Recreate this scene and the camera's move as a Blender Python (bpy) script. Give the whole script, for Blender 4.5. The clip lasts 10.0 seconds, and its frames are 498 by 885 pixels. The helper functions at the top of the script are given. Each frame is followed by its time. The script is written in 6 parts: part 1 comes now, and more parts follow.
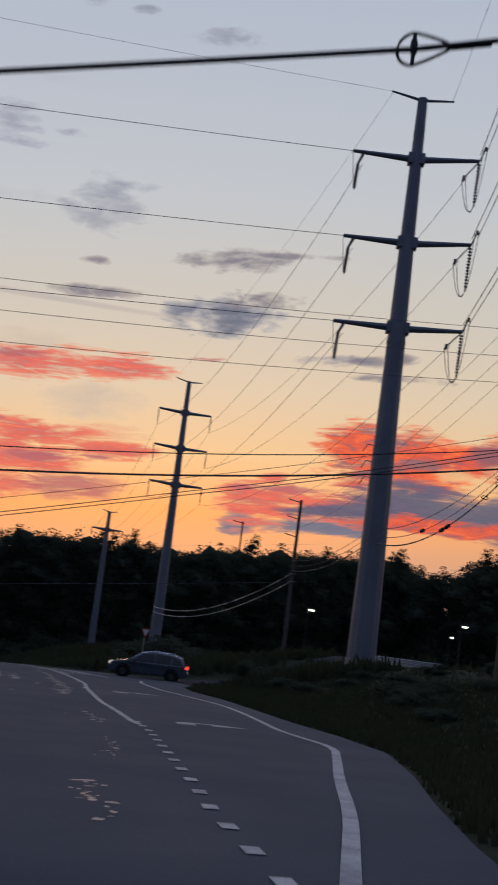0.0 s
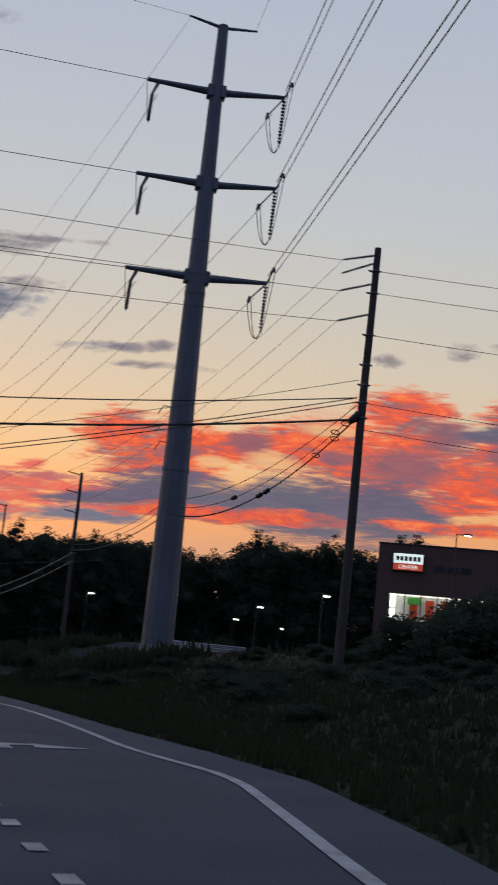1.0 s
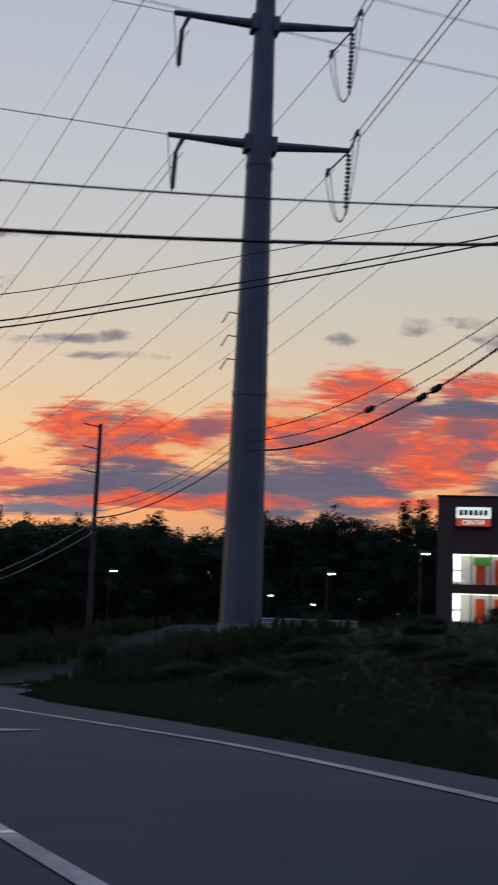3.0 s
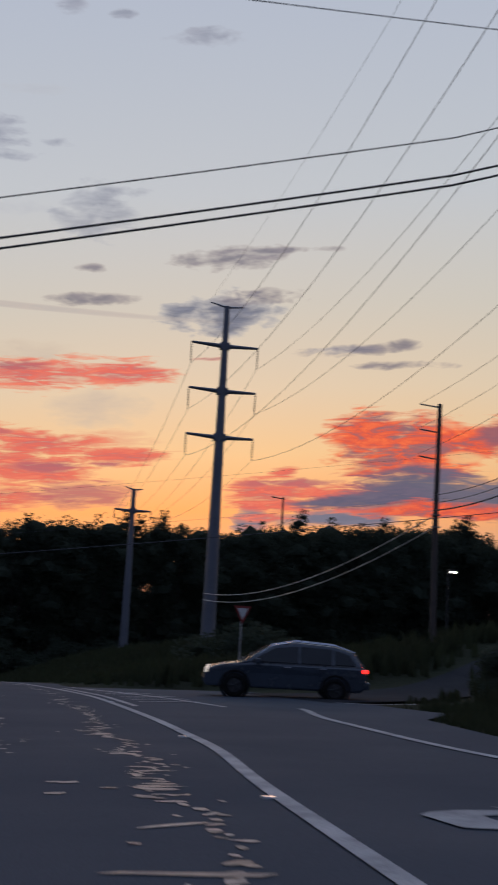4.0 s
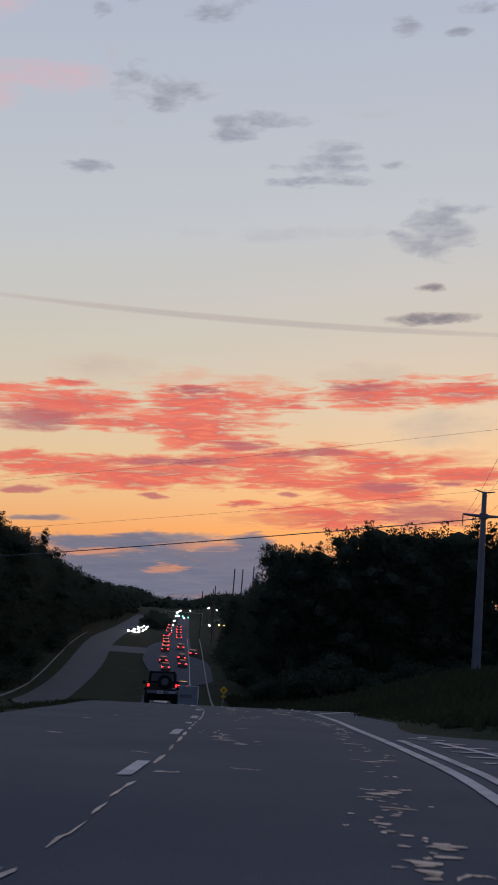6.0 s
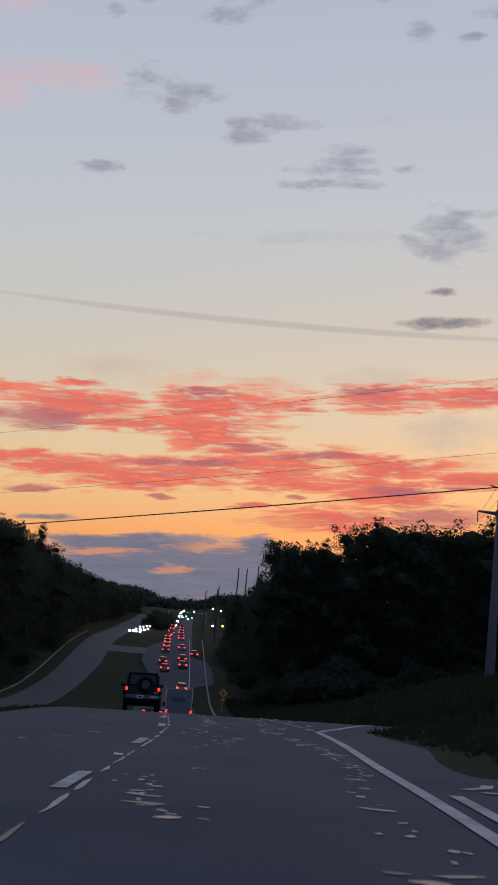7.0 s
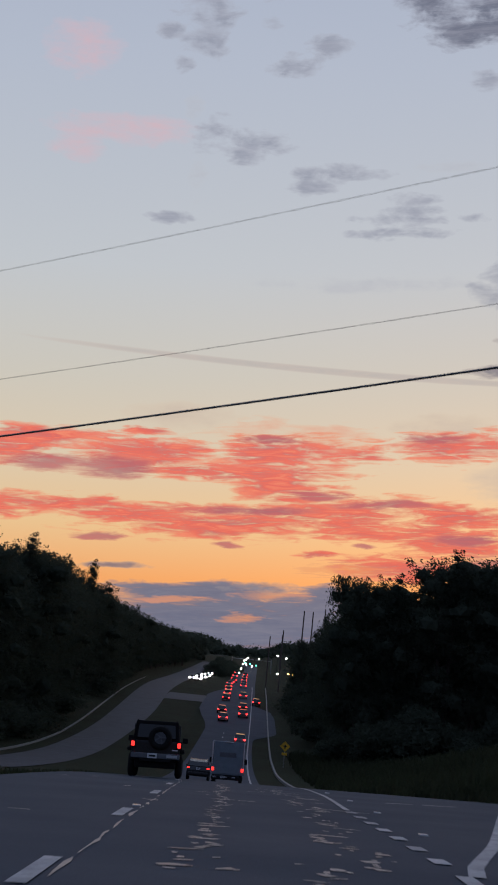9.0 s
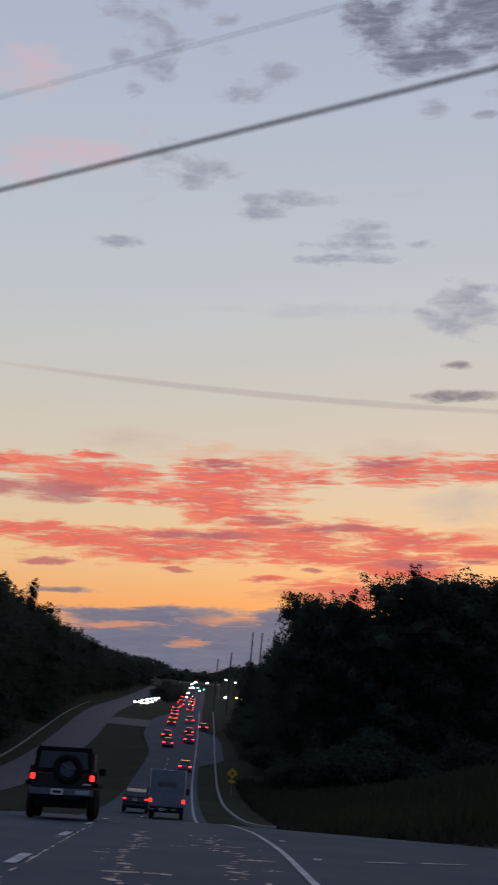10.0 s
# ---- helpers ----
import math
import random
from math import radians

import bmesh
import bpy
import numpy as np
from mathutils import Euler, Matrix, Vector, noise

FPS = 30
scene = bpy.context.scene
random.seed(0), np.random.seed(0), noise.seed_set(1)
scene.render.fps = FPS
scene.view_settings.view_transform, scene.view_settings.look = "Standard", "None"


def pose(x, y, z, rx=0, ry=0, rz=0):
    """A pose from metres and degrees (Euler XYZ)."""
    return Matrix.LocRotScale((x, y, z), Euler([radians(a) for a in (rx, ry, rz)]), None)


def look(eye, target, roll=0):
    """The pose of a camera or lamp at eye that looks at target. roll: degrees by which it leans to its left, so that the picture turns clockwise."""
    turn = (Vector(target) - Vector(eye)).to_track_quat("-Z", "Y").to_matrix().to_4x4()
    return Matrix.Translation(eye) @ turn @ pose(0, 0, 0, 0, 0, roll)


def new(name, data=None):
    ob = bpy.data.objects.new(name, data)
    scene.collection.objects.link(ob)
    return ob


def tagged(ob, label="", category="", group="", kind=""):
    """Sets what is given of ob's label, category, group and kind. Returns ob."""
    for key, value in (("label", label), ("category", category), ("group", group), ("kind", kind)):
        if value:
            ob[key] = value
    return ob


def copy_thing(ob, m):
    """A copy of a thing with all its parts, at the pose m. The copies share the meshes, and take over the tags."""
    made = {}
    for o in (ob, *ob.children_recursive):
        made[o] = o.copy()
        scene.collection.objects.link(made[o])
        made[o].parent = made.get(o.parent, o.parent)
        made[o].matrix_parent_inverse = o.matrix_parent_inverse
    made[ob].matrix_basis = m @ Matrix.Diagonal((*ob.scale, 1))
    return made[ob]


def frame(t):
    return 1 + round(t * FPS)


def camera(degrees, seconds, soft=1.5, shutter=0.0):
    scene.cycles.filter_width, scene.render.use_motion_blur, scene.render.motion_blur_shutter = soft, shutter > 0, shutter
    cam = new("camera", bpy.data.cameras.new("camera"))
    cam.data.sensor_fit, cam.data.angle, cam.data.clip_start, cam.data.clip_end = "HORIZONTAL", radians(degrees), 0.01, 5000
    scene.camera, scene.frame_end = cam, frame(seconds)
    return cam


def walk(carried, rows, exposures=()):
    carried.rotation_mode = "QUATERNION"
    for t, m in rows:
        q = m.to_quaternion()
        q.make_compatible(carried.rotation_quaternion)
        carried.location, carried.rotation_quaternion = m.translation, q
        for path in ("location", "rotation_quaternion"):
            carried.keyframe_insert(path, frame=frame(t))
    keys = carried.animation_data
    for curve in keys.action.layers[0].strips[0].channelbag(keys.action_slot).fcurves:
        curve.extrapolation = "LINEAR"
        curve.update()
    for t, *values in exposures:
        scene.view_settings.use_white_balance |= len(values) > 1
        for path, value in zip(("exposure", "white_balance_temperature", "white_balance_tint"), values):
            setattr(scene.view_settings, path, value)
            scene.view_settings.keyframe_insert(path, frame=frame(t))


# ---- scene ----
cam = camera(22.0, 10.0, soft=1.8, shutter=0.3)
walk(cam, [
    (0, look((0.07, 7.799, 1.394), (6.429, 26.514, 4.442), 7.26)),
    (0.5, look((1.029, 12.414, 1.279), (9.073, 30.457, 4.401), 6.95)),
    (1, look((1.978, 17.062, 1.162), (11.735, 34.218, 4.405), 5.63)),
    (1.5, look((2.958, 21.512, 0.991), (13.98, 37.881, 4.245), 4.29)),
    (2, look((3.917, 26.259, 0.813), (15.604, 42.17, 4.015), 3.00)),
    (2.5, look((5.014, 31.142, 0.646), (16.437, 47.265, 3.737), 2.64)),
    (2.7, look((5.375, 33.185, 0.577), (16.493, 49.523, 3.65), 2.47)),
    (3.8, look((7.172, 44.603, 0.247), (14.275, 63.061, 3.22), 2.86)),
    (4, look((7.557, 46.596, 0.205), (13.809, 65.358, 3.191), 3.19)),
    (4.5, look((8.557, 51.38, 0.102), (12.797, 70.697, 3.082), 4.06)),
    (5, look((9.56, 55.984, 0.002), (12.111, 75.608, 2.901), 4.28)),
    (5.5, look((10.438, 60.608, -0.071), (11.961, 80.33, 2.883), 4.23)),
    (6, look((11.314, 65.278, -0.145), (12.342, 85.033, 2.801), 4.43)),
    (7.5, look((12.822, 78.828, -0.435), (13.64, 98.582, 2.578), 5.64)),
    (8, look((13.212, 83.429, -0.548), (13.701, 103.173, 2.605), 5.75)),
    (8.5, look((13.503, 88.09, -0.681), (13.636, 107.802, 2.701), 5.69)),
    (9, look((13.775, 92.426, -0.838), (13.557, 112.096, 2.773), 5.82)),
    (9.5, look((14.06, 96.847, -0.959), (13.7, 116.459, 2.945), 5.86)),
    (10, look((14.265, 101.333, -1.1), (14.802, 120.91, 2.956), 5.46)),
])

# ---------------------------------------------------------------- light
world = bpy.data.worlds.new("dusk_sky")
scene.world = world
world.use_nodes = True


class Nodes:
    """Short hand for building node trees."""

    def __init__(self, tree):
        self.tree = tree
        tree.nodes.clear()

    def add(self, kind, **values):
        n = self.tree.nodes.new(kind)
        for key, value in values.items():
            if key == "op":
                n.operation = value
            elif key == "blend":
                n.data_type, n.blend_type = "RGBA", value
            elif key == "sky":
                n.sky_type = value
        return n

    def link(self, a, b):
        self.tree.links.new(a, b)

    def math(self, op, a, b=None, c=None, clamp=False):
        n = self.add("ShaderNodeMath", op=op)
        n.use_clamp = clamp
        for i, v in enumerate((a, b, c)):
            if v is None:
                continue
            if isinstance(v, (int, float)):
                n.inputs[i].default_value = v
            else:
                self.link(v, n.inputs[i])
        return n.outputs[0]

    def mix(self, fac, a, b, blend="MIX"):
        n = self.add("ShaderNodeMix", blend=blend)
        for i, v in ((0, fac), (6, a), (7, b)):
            if isinstance(v, (int, float)):
                n.inputs[i].default_value = v
            elif isinstance(v, tuple):
                n.inputs[i].default_value = (*v, 1)
            else:
                self.link(v, n.inputs[i])
        return n.outputs[2]

    def ramp(self, fac, stops, smooth=False):
        n = self.add("ShaderNodeValToRGB")
        if smooth:
            n.color_ramp.interpolation = "EASE"
        els = n.color_ramp.elements
        while len(els) < len(stops):
            els.new(0.5)
        for e, (p, c) in zip(els, stops):
            e.position, e.color = p, (*c, 1) if isinstance(c, tuple) else (c, c, c, 1)
        self.link(fac, n.inputs[0])
        return n.outputs[0]

    def noise(self, vec, scale, detail=3.0, rough=0.55, distort=0.0):
        n = self.add("ShaderNodeTexNoise")
        n.inputs["Scale"].default_value, n.inputs["Detail"].default_value = scale, detail
        n.inputs["Roughness"].default_value, n.inputs["Distortion"].default_value = rough, distort
        if vec is not None:
            self.link(vec, n.inputs["Vector"])
        return n.outputs[0]


def lin(r, g, b):
    """Linear values of a colour given as 0-255."""
    return tuple((v / 255 / 12.92) if v < 11 else ((v / 255 + 0.055) / 1.055) ** 2.4 for v in (r, g, b))


def dusk_sky():
    k = Nodes(world.node_tree)
    out, bg = k.add("ShaderNodeOutputWorld"), k.add("ShaderNodeBackground")
    way = k.add("ShaderNodeTexCoord").outputs["Generated"]
    sep = k.add("ShaderNodeSeparateXYZ")
    k.link(way, sep.inputs[0])
    deg = 180 / math.pi
    az = k.math("MULTIPLY", k.math("ARCTAN2", sep.outputs[0], sep.outputs[1]), deg)
    el = k.math("MULTIPLY", k.math("ARCSINE", sep.outputs[2]), deg)
    # the bands of this evening's sky climb a little towards the right of the sunset
    lean = k.math("MULTIPLY", k.math("SUBTRACT", k.math("MINIMUM", k.math("MAXIMUM", az, -20.0), 26.0), 4.0), 0.075)
    el = k.math("SUBTRACT", el, lean)
    # clear air: cream and orange low down in the west, grey blue above, dim blue behind
    low = k.ramp(k.math("DIVIDE", el, 45.0, clamp=True), [
        (0.0, lin(128, 122, 138)), (0.05, lin(180, 140, 128)), (0.10, lin(232, 156, 98)), (0.155, lin(226, 188, 140)),
        (0.22, lin(214, 196, 170)), (0.30, lin(201, 196, 185)), (0.41, lin(191, 196, 202)), (0.6, lin(179, 187, 203)), (1.0, lin(146, 160, 192))])
    back = k.ramp(k.math("DIVIDE", el, 90.0, clamp=True), [(0.0, lin(66, 78, 108)), (0.35, lin(104, 120, 160)), (1.0, lin(148, 168, 212))])
    near = k.math("SUBTRACT", az, 16.0)
    west = k.math("MULTIPLY", k.math("ADD", k.math("COSINE", k.math("DIVIDE", near, deg)), 0.35), 0.85, clamp=True)
    sky = k.mix(k.math("SMOOTH_MIN", west, 1.0, 0.2), back, low)
    nish = k.add("ShaderNodeTexSky", sky="NISHITA")
    nish.sun_disc, nish.sun_elevation, nish.sun_rotation = False, radians(0.5), radians(16)
    sky = k.mix(0.04, sky, nish.outputs[0])
    # cloud grain in sheets drawn out along the horizon
    def field(stretch, scale, detail, rough=0.6, distort=0.5, shift=0.0):
        v = k.add("ShaderNodeCombineXYZ")
        k.link(az, v.inputs[0])
        k.link(k.math("MULTIPLY", el, stretch), v.inputs[1])
        v.inputs[2].default_value = shift
        return k.noise(v.outputs[0], scale, detail, rough, distort)

    grain, fine, mottle = field(4.0, 0.26, 6.0, 0.62, 0.5), field(7.5, 0.6, 6.0, 0.6, 0.8, 7.0), field(3.4, 0.5, 8.0, 0.68, 1.3, 3.0)
    bend_a, bend_e = field(2.0, 0.16, 5.0, 0.6, 0.3, 11.0), field(2.6, 0.3, 5.0, 0.6, 0.3, 17.0)
    puff, crumb = field(2.2, 0.6, 4.0, 0.55, 0.3, 5.0), field(2.6, 1.9, 4.0, 0.55, 0.3, 9.0)
    loose = k.math("ADD", k.math("MULTIPLY", k.math("SUBTRACT", puff, 0.5), 4.4), k.math("MULTIPLY", k.math("SUBTRACT", crumb, 0.5), 1.1))
    caz = k.math("ADD", az, k.math("MULTIPLY", k.math("SUBTRACT", bend_a, 0.5), 2.4))
    cel = k.math("ADD", el, k.math("MULTIPLY", k.math("SUBTRACT", bend_e, 0.5), 0.7))
    rough = k.math("ADD", k.math("MULTIPLY", k.math("SUBTRACT", grain, 0.5), 2.6), k.math("MULTIPLY", k.math("SUBTRACT", fine, 0.5), 3.6))

    glow = k.math("ADD", k.math("MULTIPLY", mottle, 0.65), k.math("MULTIPLY", grain, 0.5))
    glow = k.math("SUBTRACT", glow, 0.075)

    def pair(x, y):
        v = k.add("ShaderNodeCombineXYZ")
        k.link(x, v.inputs[0])
        k.link(y, v.inputs[1])
        return v.outputs[0]

    straight, bent, leaning = pair(az, el), pair(caz, cel), pair(az, az)
    coral = [(0.34, lin(178, 110, 116)), (0.45, lin(214, 104, 98)), (0.56, lin(233, 107, 92)), (0.72, lin(243, 138, 108))]
    ember = [(0.33, lin(124, 102, 114)), (0.44, lin(166, 100, 102)), (0.51, lin(228, 92, 68)), (0.60, lin(250, 116, 72)), (0.72, lin(255, 170, 104))]
    #        body colour, second colour or ramp of colours, thin edge, strength, softness, share of the grain
    looks = {"p": (lin(200, 182, 168), lin(208, 188, 170), lin(214, 194, 172), 0.7, 1.8, 0.5), "k": (lin(228, 172, 176), lin(212, 178, 188), lin(206, 184, 194), 0.75, 2.4, 0.6),
             "h": (lin(176, 178, 188), lin(186, 186, 194), lin(190, 192, 198), 0.5, 2.2, 1.0),
             "g": (lin(142, 146, 162), lin(162, 164, 178), lin(172, 174, 186), 0.8, 1.7, 1.0), "G": (lin(130, 133, 150), lin(154, 156, 170), lin(166, 168, 180), 0.72, 1.7, 0.8), "H": (lin(106, 110, 128), lin(136, 138, 154), lin(160, 162, 176), 0.95, 1.3, 0.75),
             "s": (lin(178, 170, 168), lin(196, 178, 170), lin(196, 180, 172), 0.6, 0.9, 0.12), "w": (lin(232, 148, 122), lin(226, 160, 132), lin(232, 176, 142), 0.6, 2.2, 1.0),
             "b": (lin(98, 109, 134), lin(116, 122, 142), lin(150, 134, 140), 0.94, 1.0, 0.6), "r": (coral, None, lin(238, 160, 120), 0.95, 1.35, 1.0),
             "M": (lin(170, 106, 114), lin(196, 106, 108), lin(216, 138, 118), 0.85, 1.3, 0.7), "R": (ember, None, lin(244, 142, 96), 0.98, 1.1, 0.75),
             "d": (lin(112, 108, 122), lin(142, 132, 140), lin(172, 158, 154), 0.85, 1.5, 0.9), "D": (lin(124, 96, 112), lin(142, 100, 110), lin(190, 104, 100), 0.85, 1.3, 0.5),
             "c": (lin(240, 196, 140), lin(232, 178, 132), lin(240, 150, 110), 0.8, 1.4, 0.9),
             "B": (lin(84, 92, 116), lin(104, 104, 124), lin(146, 104, 112), 0.95, 1.1, 0.6), "L": (ember, None, lin(226, 106, 84), 0.95, 1.2, 0.7), "o": (lin(246, 158, 90), lin(226, 150, 116), lin(200, 144, 122), 0.65, 1.5, 1.3)}
    for kind, (one_tint, two_tint, edge_tint, strength, soft, share) in looks.items():
        total = None
        for a, e, w, h, slope, sort in CLOUDS:
            if sort != kind:
                continue
            e -= 0.075 * (min(max(a, -20.0), 26.0) - 4.0)
            # how far from the cloud's centre, in its own half widths
            n = k.add("ShaderNodeVectorMath", op="MULTIPLY_ADD")
            k.link(straight if kind in "gGHhdkps" else bent, n.inputs[0])
            n.inputs[1].default_value, n.inputs[2].default_value = (1 / (w * 1.25), 1 / (h * 1.45), 0), (-a / (w * 1.25), -e / (h * 1.45), 0)
            if slope:
                tilt = k.add("ShaderNodeVectorMath", op="MULTIPLY_ADD")
                k.link(leaning, tilt.inputs[0])
                tilt.inputs[1].default_value, tilt.inputs[2].default_value = (0, slope / 57.3 / (h * 1.3), 0), (0, -a * slope / 57.3 / (h * 1.3), 0)
                both = k.add("ShaderNodeVectorMath", op="ADD")
                k.link(n.outputs[0], both.inputs[0])
                k.link(tilt.outputs[0], both.inputs[1])
                n = both
            far = k.add("ShaderNodeVectorMath", op="LENGTH")
            k.link(n.outputs[0], far.inputs[0])
            total = far.outputs["Value"] if total is None else k.math("SMOOTH_MIN", total, far.outputs["Value"], 0.3)
        total = k.math("SUBTRACT", 1.0, k.math("MULTIPLY", total, total))
        thick = k.math("ADD", total, k.math("MULTIPLY", loose if kind in "gGHhdkp" else rough, share))
        if kind in "rRLBMbDc":
            thick = k.math("ADD", thick, 0.18 if kind in "rM" else 0.3)
        # no cloud far from its centre, whatever the grain says
        thick = k.math("MINIMUM", thick, k.math("MULTIPLY", k.math("ADD", total, 0.9), 1.2))
        body = k.math("DIVIDE", thick, soft, clamp=True)
        mask = k.math("MULTIPLY", k.math("MULTIPLY", body, k.math("SUBTRACT", 2.0, body)), strength)
        if two_tint is None:
            colour = k.ramp(glow if one_tint is ember else fine, one_tint)
        else:
            colour = k.mix(k.math("MULTIPLY_ADD", k.math("SUBTRACT", fine, 0.5), 3.0, 0.4, clamp=True), one_tint, two_tint)
        colour = k.mix(k.math("MULTIPLY", body, 1.5, clamp=True), edge_tint, colour)
        sky = k.mix(mask, sky, colour)
    # below the horizon: dim ground haze
    sky = k.mix(k.math("MULTIPLY", el, -2.0, clamp=True), sky, lin(50, 52, 60))
    k.link(sky, bg.inputs[0])
    bg.inputs[1].default_value = 1.0
    k.link(bg.outputs[0], out.inputs[0])


# clouds of each sort: azimuth east of +y, height, half width and half height, in degrees
CLOUDS = []


def clouds(sort, *rows):
    for a, e, w, h in rows:
        CLOUDS.append((a, e, w, h, 0, sort))


clouds("p", (-3.9, 11.3, 1.96, 0.46), (8.3, 11.9, 2.12, 0.39), (11.4, 9.6, 2.12, 0.69), (-3.8, 11.3, 2.24, 0.44))
clouds("r", (-5.0, 10.48, 0.9, 0.14), (-5.5, 9.5, 2.79, 0.51), (1.0, 10.06, 2.71, 0.62), (4.9, 10.35, 1.11, 0.29), (9.0, 10.98, 2.91, 0.56), (12.7, 11.34, 1.75, 0.46), (-0.7, 9.08, 4.1, 0.3), (1.2, 8.54, 1.87, 0.6), (-4.9, 6.71, 3.12, 0.37), (-2.4, 6.62, 4.43, 0.54), (4.6, 7.44, 2.99, 0.71), (8.7, 7.81, 2.61, 0.5), (8.6, 6.73, 2.61, 0.46), (12.8, 7.58, 1.82, 0.3), (2.9, 5.73, 0.85, 0.12), (6.5, 5.43, 2.32, 0.54), (19.4, 6.13, 1.75, 0.84), (23.8, 6.47, 2.53, 0.54), (20.1, 7.31, 0.62, 0.2))
clouds("r", (-10.5, 9.6, 3.0, 0.4), (-12.5, 9.0, 3.0, 0.6), (-9.5, 6.8, 3.2, 0.3), (-13.0, 6.2, 3.0, 0.4), (-1.5, 7.3, 3.2, 0.22), (-3.2, 9.9, 1.4, 0.14), (6.5, 7.0, 3.0, 0.3))
clouds("M", (-9.6, 8.5, 1.8, 0.3), (-0.5, 7.35, 2.6, 0.14), (0.6, 10.55, 1.3, 0.16), (7.6, 11.35, 1.3, 0.14), (5.6, 8.15, 1.6, 0.14), (-6.7, 8.63, 1.53, 0.41), (-7.0, 5.55, 0.94, 0.11), (-1.1, 5.71, 0.56, 0.1), (5.1, 6.25, 0.46, 0.1), (12.1, 7.22, 0.55, 0.09), (10.8, 5.8, 1.95, 0.41), (20.5, 6.93, 2.0, 0.15), (24.8, 7.55, 1.75, 0.12), (28.9, 9.18, 1.87, 0.31), (16.4, 12.18, 0.69, 0.07), (2.6, 8.35, 1.1, 0.16), (9.3, 6.9, 1.4, 0.14))
clouds("w", (3.5, 11.42, 0.55, 0.22), (0.4, 11.08, 1.11, 0.42), (1.0, 10.89, 3.74, 0.45), (11.1, 8.23, 3.02, 0.37), (33.9, 10.81, 2.87, 0.5))
clouds("d", (-6.1, 4.36, 1.67, 0.11), (0.7, 4.03, 1.4, 0.19), (39.0, 14.12, 0.85, 0.31), (43.0, 13.55, 1.5, 0.36), (41.0, 14.25, 1.0, 0.25), (46.4, 12.7, 0.5, 0.14), (44.9, 19.0, 1.1, 0.26), (44.3, 17.8, 1.4, 0.15), (44.2, 16.5, 0.4, 0.14), (35.5, 13.46, 0.75, 0.25), (45.2, 12.78, 1.25, 0.19), (25.2, 13.24, 0.75, 0.2), (23.2, 12.94, 2.31, 0.2), (25.3, 12.36, 1.87, 0.15), (17.3, 16.72, 2.18, 0.4), (19.2, 17.14, 2.18, 0.12), (10.8, 15.86, 0.75, 0.15), (10.8, 14.44, 1.56, 0.22), (18.6, 15.09, 2.0, 0.27))
clouds("o", (1.2, 3.77, 1.67, 0.14), (-3.2, 3.09, 1.67, 0.14), (-0.3, 2.59, 0.92, 0.19), (4.2, 5.12, 2.0, 0.24))
clouds("b", (-2.6, 3.54, 3.18, 0.35), (-0.9, 2.27, 5.21, 1.06), (2.9, 2.57, 1.73, 1.06), (3.7, 3.69, 0.86, 0.61), (18.6, 5.18, 0.7, 0.4), (22.5, 5.43, 2.62, 0.31))
clouds("B", (32.4, 6.64, 2.62, 1.08), (36.0, 6.75, 2.68, 1.0), (45.0, 7.0, 2.67, 0.6), (41.7, 10.44, 2.23, 0.3), (26.0, 6.78, 2.49, 0.75), (48.3, 6.82, 1.75, 0.25), (23.9, 6.26, 2.79, 0.2), (28.2, 6.56, 2.62, 0.52))
clouds("D", (38.6, 10.25, 1.0, 0.65), (42.1, 8.39, 0.8, 0.3), (36.9, 8.8, 1.7, 0.55), (41.4, 9.58, 1.0, 0.35), (29.8, 9.3, 0.9, 0.45), (34.0, 9.0, 0.9, 0.25), (46.5, 9.4, 1.0, 0.3))
clouds("c", (30.8, 8.6, 1.0, 0.28), (43.4, 7.95, 1.0, 0.25), (33.2, 10.1, 1.2, 0.2), (27.9, 8.3, 0.8, 0.2), (47.6, 7.7, 0.9, 0.2))
clouds("R", (36.3, 11.3, 1.77, 0.71), (37.2, 10.09, 1.75, 1.12), (33.2, 9.32, 3.67, 0.81), (35.7, 8.5, 3.24, 1.12), (40.6, 8.46, 3.49, 1.12), (43.3, 9.3, 4.24, 1.12), (45.8, 8.74, 3.24, 1.25), (26.5, 8.94, 1.68, 0.87), (25.5, 8.05, 2.12, 0.69), (41.9, 11.34, 1.87, 0.5), (49.8, 9.12, 2.74, 1.56), (49.4, 10.78, 1.87, 0.75), (23.9, 9.11, 1.57, 0.79), (26.1, 8.97, 1.37, 0.44), (29.1, 9.06, 1.62, 0.56))
clouds("L", (27.4, 6.09, 2.37, 0.21), (31.2, 6.11, 2.41, 0.25), (38.9, 6.27, 2.74, 0.22), (44.9, 6.04, 2.74, 0.31), (39.7, 7.57, 1.62, 0.47), (26.9, 5.89, 2.72, 0.2))
clouds("G", (10.7, 18.2, 1.62, 0.87), (11.8, 19.2, 1.5, 0.22))
clouds("H", (16.9, 14.3, 2.24, 0.72), (5.9, 30.4, 1.75, 0.75), (7.6, 29.5, 2.24, 0.87), (11.1, 30.7, 2.49, 1.62), (8.4, 28.8, 2.31, 0.54))
